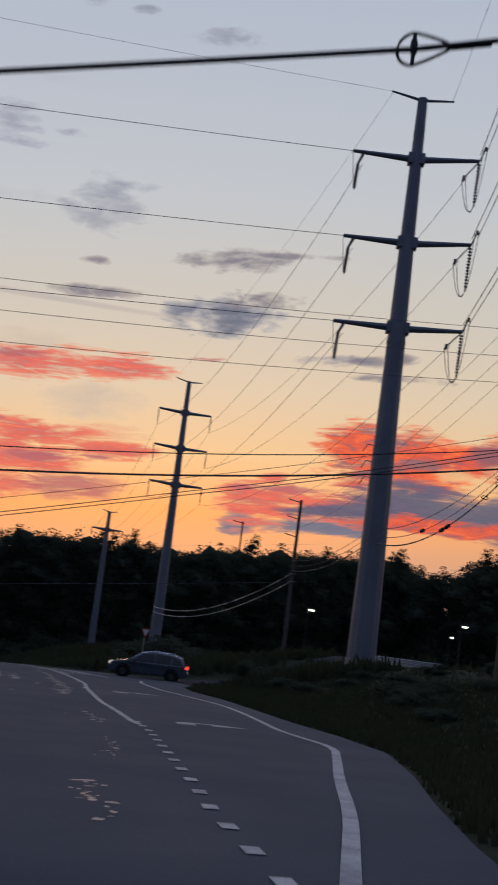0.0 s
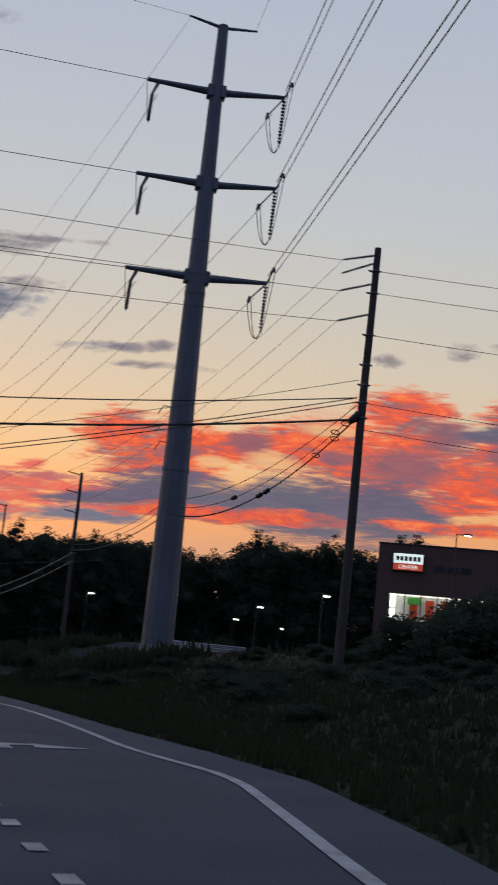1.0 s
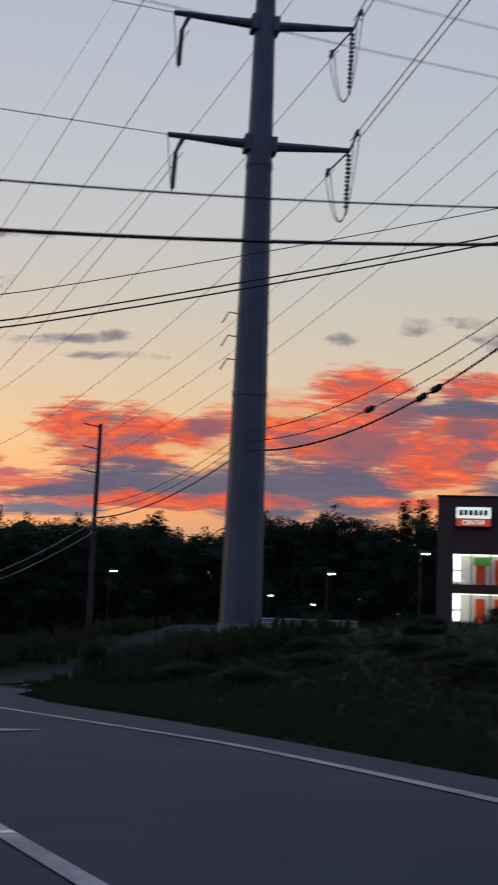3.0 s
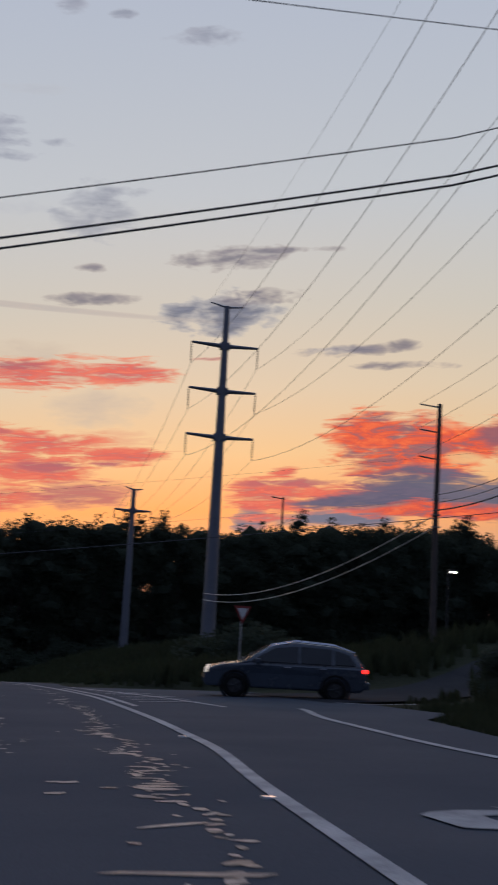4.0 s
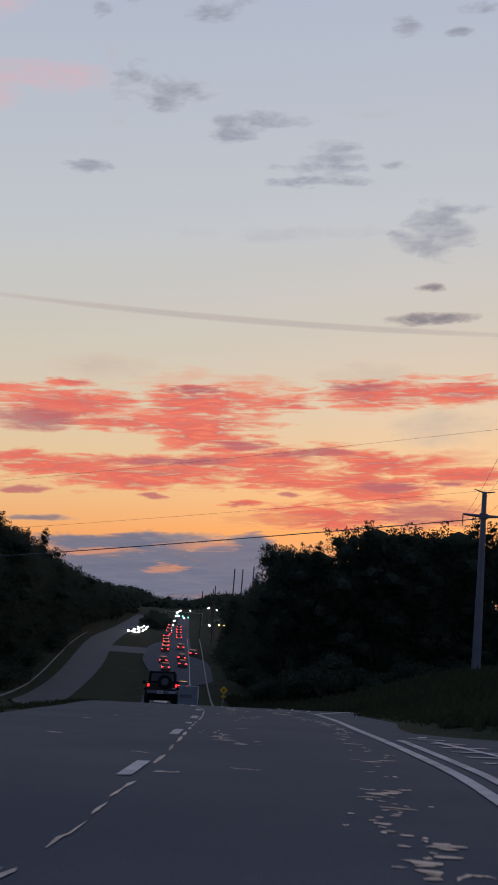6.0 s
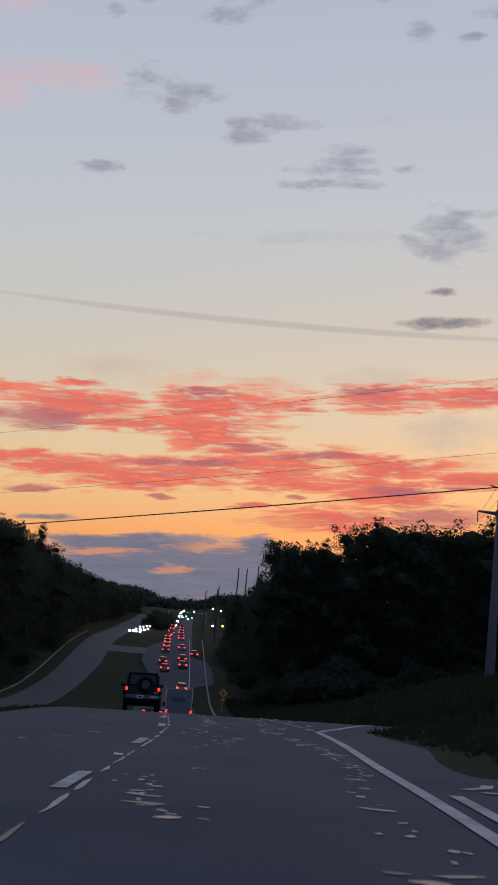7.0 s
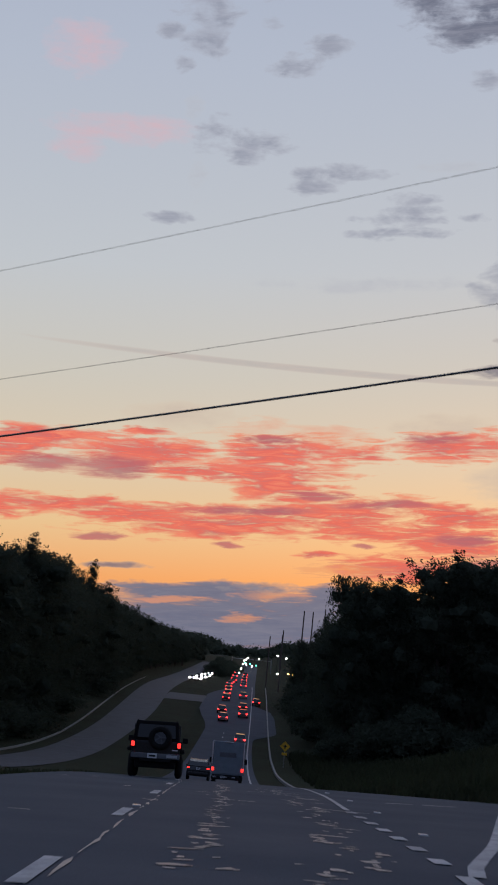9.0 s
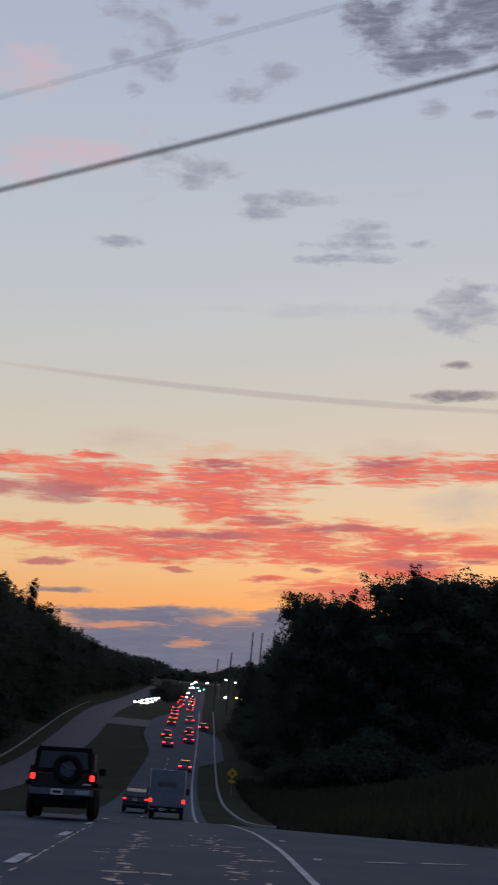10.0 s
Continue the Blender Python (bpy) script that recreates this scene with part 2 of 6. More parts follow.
clouds("g", (22.4, 12.9, 1.37, 0.15), (1.4, 21.9, 1.18, 0.31), (5.7, 20.2, 2.24, 0.21), (6.1, 21.2, 1.25, 0.2), (15.3, 26.0, 1.5, 0.3), (11.9, 27.5, 1.25, 0.2), (-6.7, 30.0, 1.12, 0.65), (-4.7, 29.4, 0.87, 0.46), (-4.7, 28.6, 1.47, 0.47), (-6.3, 27.8, 0.56, 0.3), (-4.7, 27.4, 1.0, 0.44), (-5.5, 26.5, 0.45, 0.3), (-1.7, 29.8, 0.69, 0.27), (1.3, 27.8, 1.0, 0.37), (-0.3, 26.9, 1.06, 0.4), (-1.5, 28.6, 0.62, 0.2), (-3.4, 30.6, 1.37, 0.47), (8.9, 26.8, 0.75, 0.3), (11.4, 26.6, 0.52, 0.17), (-3.8, 23.6, 0.81, 0.62), (-1.9, 23.3, 1.37, 0.56), (0.8, 22.4, 0.69, 0.21))
clouds("g", (2.8, 22.7, 1.81, 0.3), (6.0, 21.7, 1.12, 0.25), (6.0, 20.8, 2.43, 0.2), (-5.4, 19.9, 0.87, 0.2))
clouds("h", (-4.8, 24.75, 0.44, 0.44), (-4.3, 21.71, 0.37, 0.75), (7.9, 23.12, 1.5, 0.17), (4.6, 17.87, 4.49, 0.25))
clouds("k", (-8.1, 23.4, 3.12, 0.52), (-10.1, 22.3, 1.12, 0.44), (-10.3, 26.5, 1.5, 0.87))
CLOUDS.append((3.0, 13.9, 12.0, 0.12, 4, "s"))
dusk_sky()
sun = bpy.data.lights.new("sun", "SUN")
sun.energy, sun.angle, sun.color = 0.12, radians(12), (1.0, 0.62, 0.42)
new("sun", sun).matrix_world = look((0, 0, 0), (-math.sin(radians(16)), -math.cos(radians(16)), -0.06))


# ---------------------------------------------------------------- materials
def material(name, base, rough=0.7, metal=0.0, spot=None, grain=(3.0, 0.25), fine=(40.0, 0.15), bump=0.0, coat=0.0, emit=None, space="Object", shine=0.5):
    """Base colour with broad stains towards the colour spot, and fine grain; bump from the grain."""
    m = bpy.data.materials.new(name)
    m.use_nodes = True
    k = Nodes(m.node_tree)
    out, b = k.add("ShaderNodeOutputMaterial"), k.add("ShaderNodeBsdfPrincipled")
    vec = k.add("ShaderNodeTexCoord").outputs[space]
    broad, small = k.noise(vec, grain[0], 4.0), k.noise(vec, fine[0], 3.0)
    spot = spot or tuple(v * 0.6 for v in base)
    f = k.math("MULTIPLY_ADD", k.math("SUBTRACT", broad, 0.5), grain[1] * 6, 0.35, clamp=True)
    col = k.mix(f, base, spot)
    shade = k.math("MULTIPLY_ADD", k.math("SUBTRACT", small, 0.5), fine[1] * 4, 1.0)
    tone = k.add("ShaderNodeCombineColor")
    for i in range(3):
        k.link(shade, tone.inputs[i])
    col = k.mix(1.0, col, tone.outputs[0], "MULTIPLY")
    k.link(col, b.inputs["Base Color"])
    k.link(k.math("MULTIPLY_ADD", k.math("SUBTRACT", broad, 0.5), 0.3, rough, clamp=True), b.inputs["Roughness"])
    b.inputs["Metallic"].default_value = metal
    b.inputs["Specular IOR Level"].default_value = shine
    b.inputs["Coat Weight"].default_value = coat
    if bump:
        n = k.add("ShaderNodeBump")
        n.inputs["Strength"].default_value, n.inputs["Distance"].default_value = min(1.0, bump * 20), bump
        k.link(small, n.inputs["Height"])
        k.link(n.outputs[0], b.inputs["Normal"])
    if emit:
        b.inputs["Emission Color"].default_value, b.inputs["Emission Strength"].default_value = (*emit[0], 1), emit[1]
    k.link(b.outputs[0], out.inputs[0])
    return m


def glass_material():
    m = material("tinted_glass", (0.012, 0.014, 0.016), 0.06, fine=(30.0, 0.02))
    return m


M = dict(
    asphalt=material("asphalt", (0.045, 0.058, 0.079), 0.9, shine=0.22, spot=(0.035, 0.045, 0.062), grain=(0.35, 0.22), fine=(60.0, 0.35), bump=0.004),
    old_asphalt=material("worn_asphalt", (0.064, 0.069, 0.08), 0.85, shine=0.3, spot=(0.055, 0.056, 0.06), grain=(0.5, 0.25), fine=(50.0, 0.35), bump=0.004),
    side_asphalt=material("dark_asphalt", (0.03, 0.033, 0.04), 0.95, shine=0.04, spot=(0.024, 0.026, 0.03), grain=(0.5, 0.25), fine=(50.0, 0.35), bump=0.004),
    paint=material("road_paint", (0.4, 0.4, 0.41), 0.7, spot=(0.17, 0.17, 0.18), grain=(1.6, 0.4), fine=(30.0, 0.25)),
    grass=material("grass_ground", (0.027, 0.034, 0.019), 0.95, shine=0.05, spot=(0.028, 0.027, 0.018), grain=(0.12, 0.3), fine=(8.0, 0.4), bump=0.05),
    blade=material("grass_blade", (0.04, 0.051, 0.027), 0.95, shine=0.05, spot=(0.04, 0.04, 0.025), grain=(0.3, 0.25), fine=(6.0, 0.15)),
    steel=material("weathered_steel", (0.16, 0.17, 0.2), 0.55, metal=0.35, spot=(0.11, 0.11, 0.13), grain=(0.4, 0.2), fine=(14.0, 0.15), bump=0.003),
    wood=material("weathered_wood", (0.085, 0.065, 0.055), 0.85, spot=(0.05, 0.04, 0.035), grain=(1.5, 0.25), fine=(25.0, 0.3), bump=0.006),
    wire=material("conductor", (0.10, 0.10, 0.11), 0.5, metal=0.6, fine=(5.0, 0.05)),
    cable=material("black_cable", (0.018, 0.018, 0.02), 0.6, fine=(5.0, 0.05)),
    porcelain=material("grey_insulator", (0.12, 0.12, 0.14), 0.35, fine=(10.0, 0.1)),
    bark=material("bark", (0.06, 0.045, 0.035), 0.9, spot=(0.035, 0.03, 0.025), grain=(1.0, 0.3), fine=(12.0, 0.35), bump=0.02),
    leaf=material("foliage", (0.066, 0.08, 0.056), 0.95, shine=0.05, spot=(0.052, 0.064, 0.046), grain=(0.2, 0.25), fine=(3.0, 0.15)),
    pine=material("pine_needles", (0.052, 0.064, 0.047), 0.95, shine=0.05, spot=(0.044, 0.054, 0.04), grain=(0.25, 0.25), fine=(3.0, 0.15)),
    concrete=material("kerb_concrete", (0.24, 0.235, 0.22), 0.85, spot=(0.16, 0.155, 0.15), grain=(0.8, 0.25), fine=(20.0, 0.2), bump=0.004),
    cladding=material("dark_cladding", (0.135, 0.075, 0.062), 0.8, spot=(0.1, 0.06, 0.05), grain=(0.2, 0.2), fine=(6.0, 0.12)),
    frame=material("dark_frame", (0.03, 0.03, 0.032), 0.5, fine=(10.0, 0.1)),
    white_wall=material("lit_white_panel", (0.7, 0.7, 0.68), 0.6),
    orange=material("orange_door", (0.7, 0.075, 0.02), 0.5),
    green=material("green_panel", (0.08, 0.4, 0.06), 0.5),
    red_paint=material("red_sign_paint", (0.28, 0.035, 0.03), 0.4),
    yellow=material("yellow_sign", (0.75, 0.42, 0.02), 0.4),
    galv=material("galvanised_steel", (0.42, 0.43, 0.44), 0.45, metal=0.7, spot=(0.3, 0.3, 0.31), fine=(20.0, 0.15)),
    rubber=material("tyre_rubber", (0.014, 0.014, 0.014), 0.95, shine=0.15, fine=(30.0, 0.3)),
    black_paint=material("black_car_paint", (0.006, 0.006, 0.007), 0.3, coat=0.15, shine=0.3, fine=(20.0, 0.05)),
    black_trim=material("black_trim", (0.009, 0.009, 0.01), 0.7, shine=0.2, fine=(20.0, 0.1)),
    soft_top=material("black_canvas", (0.008, 0.008, 0.009), 0.9, shine=0.15, fine=(80.0, 0.2)),
    grey_paint=material("grey_blue_car_paint", (0.05, 0.063, 0.082), 0.25, coat=0.8, fine=(20.0, 0.04)),
    van_paint=material("weathered_grey_van_paint", (0.17, 0.195, 0.22), 0.55, spot=(0.12, 0.14, 0.16), fine=(15.0, 0.08)),
    # low-gloss, darker paints, mostly for the distant cars
    far_silver=material("dull_silver_paint", (0.12, 0.125, 0.135), 0.6, fine=(15.0, 0.05)),
    far_dark=material("dull_dark_paint", (0.03, 0.032, 0.04), 0.6, fine=(15.0, 0.05)),
    far_white=material("dull_white_paint", (0.26, 0.26, 0.265), 0.6, fine=(15.0, 0.05)),
    white_paint=material("white_car_paint", (0.62, 0.62, 0.62), 0.35, coat=0.5, spot=(0.5, 0.5, 0.5), fine=(15.0, 0.05)),
    dark_paint=material("dark_car_paint", (0.008, 0.008, 0.01), 0.3, coat=0.3, fine=(20.0, 0.05)),
    chrome=material("chrome", (0.6, 0.6, 0.62), 0.15, metal=1.0, fine=(10.0, 0.03)),
    glass=glass_material(),
    tail=material("lit_tail_lamp", (0.5, 0.01, 0.01), 0.3, emit=((1.0, 0.03, 0.025), 2.2)),
    tail_far=material("lit_far_tail_lamp", (0.5, 0.01, 0.01), 0.3, emit=((1.0, 0.03, 0.03), 7.0)),
    head=material("lit_head_lamp", (0.8, 0.8, 0.75), 0.2, emit=((1.0, 0.85, 0.7), 0.4)),
    head_far=material("lit_far_head_lamp", (0.8, 0.8, 0.8), 0.2, emit=((1.0, 0.95, 0.85), 40.0)),
    lamp=material("lit_street_lamp", (0.8, 0.8, 0.8), 0.3, emit=((1.0, 0.93, 0.82), 30.0)),
    lens_off=material("red_reflector", (0.3, 0.01, 0.01), 0.25),
    signal=material("lit_green_signal", (0.1, 0.6, 0.4), 0.3, emit=((0.15, 1.0, 0.7), 1.6)),
    amber=material("lit_amber_lamp", (0.8, 0.4, 0.1), 0.3, emit=((1.0, 0.5, 0.1), 10.0)),
    sign_lit=material("lit_white_sign", (0.8, 0.85, 0.85), 0.4, emit=((0.85, 1.0, 0.95), 0.85)),
    sign_red=material("lit_red_sign", (0.6, 0.06, 0.03), 0.4, emit=((1.0, 0.13, 0.07), 0.32)),
    sign_ink=material("dark_sign_ink", (0.01, 0.02, 0.02), 0.5),
    tube=material("lit_fluorescent_tube", (0.9, 0.9, 0.9), 0.3, emit=((0.95, 1.0, 0.9), 6.0)),
    window_glow=material("lit_shop_ceiling", (0.8, 0.8, 0.75), 0.6, emit=((1.0, 0.97, 0.86), 1.4)),
)


def let_light_through(m, share):
    """Thin leaves: part of the light passes and scatters on the other side."""
    t = m.node_tree
    out = next(n for n in t.nodes if n.type == "OUTPUT_MATERIAL")
    bsdf = next(n for n in t.nodes if n.type == "BSDF_PRINCIPLED")
    thin, mix = t.nodes.new("ShaderNodeBsdfTranslucent"), t.nodes.new("ShaderNodeMixShader")
    t.links.new(bsdf.inputs["Base Color"].links[0].from_socket, thin.inputs["Color"])
    mix.inputs[0].default_value = share
    t.links.new(bsdf.outputs[0], mix.inputs[1])
    t.links.new(thin.outputs[0], mix.inputs[2])
    t.links.new(mix.outputs[0], out.inputs[0])


for kind_of_leaf in ("leaf", "pine", "blade"):
    let_light_through(M[kind_of_leaf], 0.45)


# ---------------------------------------------------------------- mesh helpers
def mesh_object(name, bm, mat, parent=None, label="", smooth=False):
    me = bpy.data.meshes.new(name)
    bmesh.ops.recalc_face_normals(bm, faces=bm.faces)
    bm.to_mesh(me)
    bm.free()
    for m in mat if isinstance(mat, (list, tuple)) else (mat,):
        me.materials.append(m)
    if smooth:
        for p in me.polygons:
            p.use_smooth = True
    ob = new(name, me)
    if parent:
        ob.parent = parent
    if label:
        ob["label"] = label
    return ob


def part(name, bm, mat, parent, label="", smooth=False):
    return mesh_object(name, bm, mat, parent, label, smooth)


def thing(name, place, label, category, group="", turn=0.0, kind=""):
    ob = new(name)
    ob.matrix_basis = pose(*place, 0, 0, turn)
    return tagged(ob, label, category, group, kind)


def box(bm, lo, hi, bevel=0.0, m=None):
    c = [(a + b) / 2 for a, b in zip(lo, hi)]
    s = [b - a for a, b in zip(lo, hi)]
    r = bmesh.ops.create_cube(bm, size=1, matrix=Matrix.Translation(c) @ Matrix.Diagonal((*s, 1)))
    vs = r["verts"]
    if bevel:
        es = list({e for v in vs for e in v.link_edges})
        got = bmesh.ops.bevel(bm, geom=es, offset=bevel, segments=2, affect="EDGES", profile=0.6)
        vs = list({v for f in got["faces"] for v in f.verts} | {v for v in vs if v.is_valid})
    if m is not None:
        bmesh.ops.transform(bm, matrix=m, verts=[v for v in vs if v.is_valid])
    return vs


def rod(bm, a, b, r0, r1=None, sides=8, caps=True):
    a, b = Vector(a), Vector(b)
    r1 = r0 if r1 is None else r1
    m = Matrix.Translation((a + b) / 2) @ (b - a).to_track_quat("Z", "Y").to_matrix().to_4x4()
    return bmesh.ops.create_cone(bm, cap_ends=caps, segments=sides, radius1=r0, radius2=r1, depth=(b - a).length, matrix=m)["verts"]


def ring(bm, centre, axis, r, tube, seg=20, sides=6):
    """A torus round an axis."""
    q = Vector(axis).to_track_quat("Z", "Y").to_matrix()
    rows = []
    for i in range(seg):
        a = 2 * math.pi * i / seg
        rows.append([bm.verts.new(Vector(centre) + q @ Vector(((r + tube * math.cos(t)) * math.cos(a), (r + tube * math.cos(t)) * math.sin(a), tube * math.sin(t))))
                     for t in [2 * math.pi * j / sides for j in range(sides)]])
    for i in range(seg):
        for j in range(sides):
            bm.faces.new((rows[i][j], rows[(i + 1) % seg][j], rows[(i + 1) % seg][(j + 1) % sides], rows[i][(j + 1) % sides]))


def line_tube(bm, points, r, sides=5):
    """A tube along points."""
    pts = [Vector(p) for p in points]
    rows = []
    for i, p in enumerate(pts):
        d = (pts[min(i + 1, len(pts) - 1)] - pts[max(i - 1, 0)]).normalized()
        up = Vector((0, 0, 1)) if abs(d.z) < 0.95 else Vector((1, 0, 0))
        s = d.cross(up).normalized()
        u = s.cross(d)
        rows.append([bm.verts.new(p + r * (math.cos(t) * s + math.sin(t) * u)) for t in [2 * math.pi * j / sides for j in range(sides)]])
    for a, b in zip(rows, rows[1:]):
        for j in range(sides):
            bm.faces.new((a[j], a[(j + 1) % sides], b[(j + 1) % sides], b[j]))
    bm.faces.new(rows[0])
    bm.faces.new(rows[-1])


def sag(a, b, drop, n=24):
    a, b = Vector(a), Vector(b)
    return [a.lerp(b, i / n) - Vector((0, 0, drop * 4 * (i / n) * (1 - i / n))) for i in range(n + 1)]


# ---------------------------------------------------------------- the lie of the land
GRADE = ((-60, .025), (34, .025), (40, .018), (75, .018), (160, .093), (172, .088), (188, .06), (225, .03), (262, -.02), (310, -.05),
         (375, -.045), (450, -.022), (550, -.03), (800, -.04), (1200, -.02), (4600, .0))
_y = np.arange(-60, 4601, 1.0)
_s = np.interp(_y, [a for a, b in GRADE], [b for a, b in GRADE])
_z = -np.concatenate([[0], np.cumsum((_s[1:] + _s[:-1]) / 2)])
_z += -1.25 - np.interp(60, _y, _z)
LINE = ((-60, -16), (-40, -11), (8, .07), (17, 2), (26.3, 3.92), (33.2, 5.38), (44.6, 7.17), (51.4, 8.56), (60.6, 10.44), (65.3, 11.31),
        (79, 12.82), (88, 13.5), (97, 14.06), (101.3, 14.27), (125, 14.3), (160, 14.2), (200, 14.0), (260, 14.2), (330, 15.0), (450, 16.0), (900, 22.0), (4600, 60.0))

LINE_Y, LINE_X = np.array([a for a, b in LINE], float), np.array([b for a, b in LINE], float)


def grade(y):
    return float(np.interp(y, _y, _z))


def lane_x(y):
    """The middle of the right-hand through lane."""
    return float(np.interp(y, LINE_Y, LINE_X))


def smooth(a, b, v):
    t = min(1.0, max(0.0, (v - a) / (b - a)))
    return t * t * (3 - 2 * t)


def road_z(x, y):
    return grade(y) + 0.025 * max(-8, min(8, x - lane_x(y)))


RIGHT_LAND = ((-60, 2.5), (60, 1.3), (110, 1.05), (180, -2.8), (240, -8.4), (300, -6), (400, -1.0), (550, 4), (800, 14), (1200, 26), (4600, 40))
LEFT_LAND = ((-60, 1.5), (60, -0.8), (110, -2.6), (180, -7.0), (240, -8.5), (300, -6), (400, -1.0), (550, 4), (800, 14), (1200, 26), (4600, 40))


def street_x(y):
    """How far the paving reaches on the far side of the right-hand lane."""
    return float(np.interp(y, (-60, 8, 19, 22.6, 27.1, 32.8, 38, 44, 50, 57, 65, 70, 73), (-10, 2.6, 6.7, 8.2, 10.2, 12.5, 13.7, 14.6, 15.8, 17.1, 18.2, 19.4, 21.5)))


def side_street(x):
    """Near and far edge of the side street that joins from +x, at x."""
    return 79.2 - 0.14 * (x - 20), 91.5 - 0.2 * (x - 20) if x > 18.5 else 93


def land(x, y):
    """Height of the ground."""
    u, cut = x - lane_x(y), 0.0
    z = road_z(x, y)
    if u > 0:
        far = float(np.interp(y, [a for a, b in RIGHT_LAND], [b for a, b in RIGHT_LAND]))
        s = smooth(8, 28, u) if y < 110 else smooth(7, 24, u)
        # the side streets lie in shallow cuts
        mid = float(np.interp(x, (16, 20.5, 24, 28, 33, 40, 60, 110), (79, 81.5, 83.2, 86.2, 91, 96, 104, 114)))
        cut = smooth(0, 1, 1 - abs(y - mid) / 9) * (1 - smooth(14, 26, u))
        cut = max(cut, smooth(0, 1, 1 - abs(y - 121) / 22) * (1 - smooth(26, 60, u)))
        z = z + (far - z) * s * (1 - 0.85 * cut)
        if y < 75:
            z += 0.35 * smooth(10, 16, u) * (1 - cut)
    else:
        far = float(np.interp(y, [a for a, b in LEFT_LAND], [b for a, b in LEFT_LAND]))
        z = z + (far - z) * smooth(26, 40, -u)
        z -= 0.45 * smooth(6.0, 9.0, -u) * (1 - smooth(9, 12.5, -u)) * (1 - smooth(352, 361, y) * (1 - smooth(383, 392, y)))
    if y > 600:
        z += 10 * noise.noise(Vector((x / 260, y / 300, 0))) * smooth(600, 1200, y)
    # the grass island between the two side roads stands a little proud
    z += 0.32 * smooth(16.8, 18.8, x) * (1 - smooth(26, 32, x)) * smooth(91, 94, y) * (1 - smooth(105, 108, y))
    d = abs(u)
    z += 0.25 * noise.noise(Vector((x / 9, y / 9, 3.1))) * (smooth(12, 22, u) if u > 0 else smooth(28, 34, d)) * (0 if u > 0 and cut > 0.01 else 1)
    return z


def axis_steps(stops):
    """Grid lines: (from, to, step) runs, joined."""
    out = []
    for a, b, s in stops:
        n = max(1, round((b - a) / s))
        out += [a + (b - a) * i / n for i in range(n)]
    return out + [stops[-1][1]]


def sheet(name, us, ys, height, place, mat):
    verts, faces = [], []
    for y in ys:
        for u in us:
            x = place(u, y)
            verts.append((x, y, height(x, y)))
    n = len(us)
    for j in range(len(ys) - 1):
        for i in range(n - 1):
            a = j * n + i
            faces.append((a, a + 1, a + n + 1, a + n))
    me = bpy.data.meshes.new(name)
    me.from_pydata(verts, [], faces)
    me.materials.append(mat)
    for p in me.polygons:
        p.use_smooth = True
    return new(name, me)


us = axis_steps([(-3000, -400, 200), (-400, -100, 25), (-100, -40, 6), (-40, -10, 2), (-10, 12, 1), (12, 60, 2), (60, 160, 8), (160, 500, 25), (500, 3000, 200)])
ys = axis_steps([(-600, -60, 90), (-60, 0, 6), (0, 150, 1.5), (150, 330, 4), (330, 700, 12), (700, 1600, 60), (1600, 4500, 300)])
ground = sheet("ground", us, ys, lambda x, y: land(x, max(y, -60)) - 0.06, lambda u, y: lane_x(y) + u, M["grass"])
tagged(ground, "dark unmown grass verge and rolling land", "ground", kind="structure")


def strip(name, ys, left, right, lift, mat, label, category, cols=8, kind="structure"):
    """A paved strip that follows the land between two edges."""
    verts, faces = [], []
    for y in ys:
        a, b = left(y), right(y)
        for i in range(cols + 1):
            x = a + (b - a) * i / cols
            verts.append((x, y, road_z(x, y) + lift))
    n = cols + 1
    for j in range(len(ys) - 1):
        for i in range(cols):
            k = j * n + i
            faces.append((k, k + 1, k + n + 1, k + n))
    me = bpy.data.meshes.new(name)
    me.from_pydata(verts, [], faces)
    me.materials.append(mat)
    for p in me.polygons:
        p.use_smooth = True
    return tagged(new(name, me), label, category, kind=kind)


def right_edge(y):
    if y < 73:
        return street_x(y)
    if y < 86.5:
        return 21.5
    if y < 91:
        return 21.5 - 5.1 * smooth(86.5, 91, y)
    if y < 105:
        return 16.4 + smooth(91.5, 100, y)
    if y < 150:
        return 17.4 + 7 * smooth(105, 110.5, y) * (1 - smooth(130, 148, y)) - 1.1 * smooth(125, 150, y)
    return 16.2 + (lane_x(y) - 14.0) * smooth(230, 300, y) + 3.6 * smooth(285, 300, y) * (1 - smooth(340, 360, y))


def left_edge(y):
    return lane_x(y) - 5.6 - 3.0 * smooth(300, 350, y) * (1 - smooth(395, 420, y))


strip("road", axis_steps([(-60, 0, 5), (0, 150, 1.0), (150, 330, 3), (330, 900, 15)]), left_edge, right_edge, 0.0, M["asphalt"],
      "two-lane asphalt carriageway with a right-turn lane", "road", 14)
strip("road_opposite", axis_steps([(-60, 100, 8), (100, 330, 3), (330, 900, 15)]), lambda y: lane_x(y) - 21.6 - 3.0 * smooth(260, 430, y), lambda y: lane_x(y) - 15.6 - 1.6 * smooth(313, 400, y), 0.0,
      M["old_asphalt"], "opposite asphalt carriageway beyond the grass median", "road", 8)

strip("median_crossover", axis_steps([(361, 383, 2)]), lambda y: lane_x(y) - 16.8, lambda y: lane_x(y) - 8.5, 0.02, M["old_asphalt"], "paved crossover through the grass median", "road", 6)


def middle(x):
    """Centre line of the first side street."""
    return float(np.interp(x, (16, 20.5, 24, 28, 33, 40, 60, 110), (79, 81.5, 83.2, 86.2, 91, 96, 104, 114)))


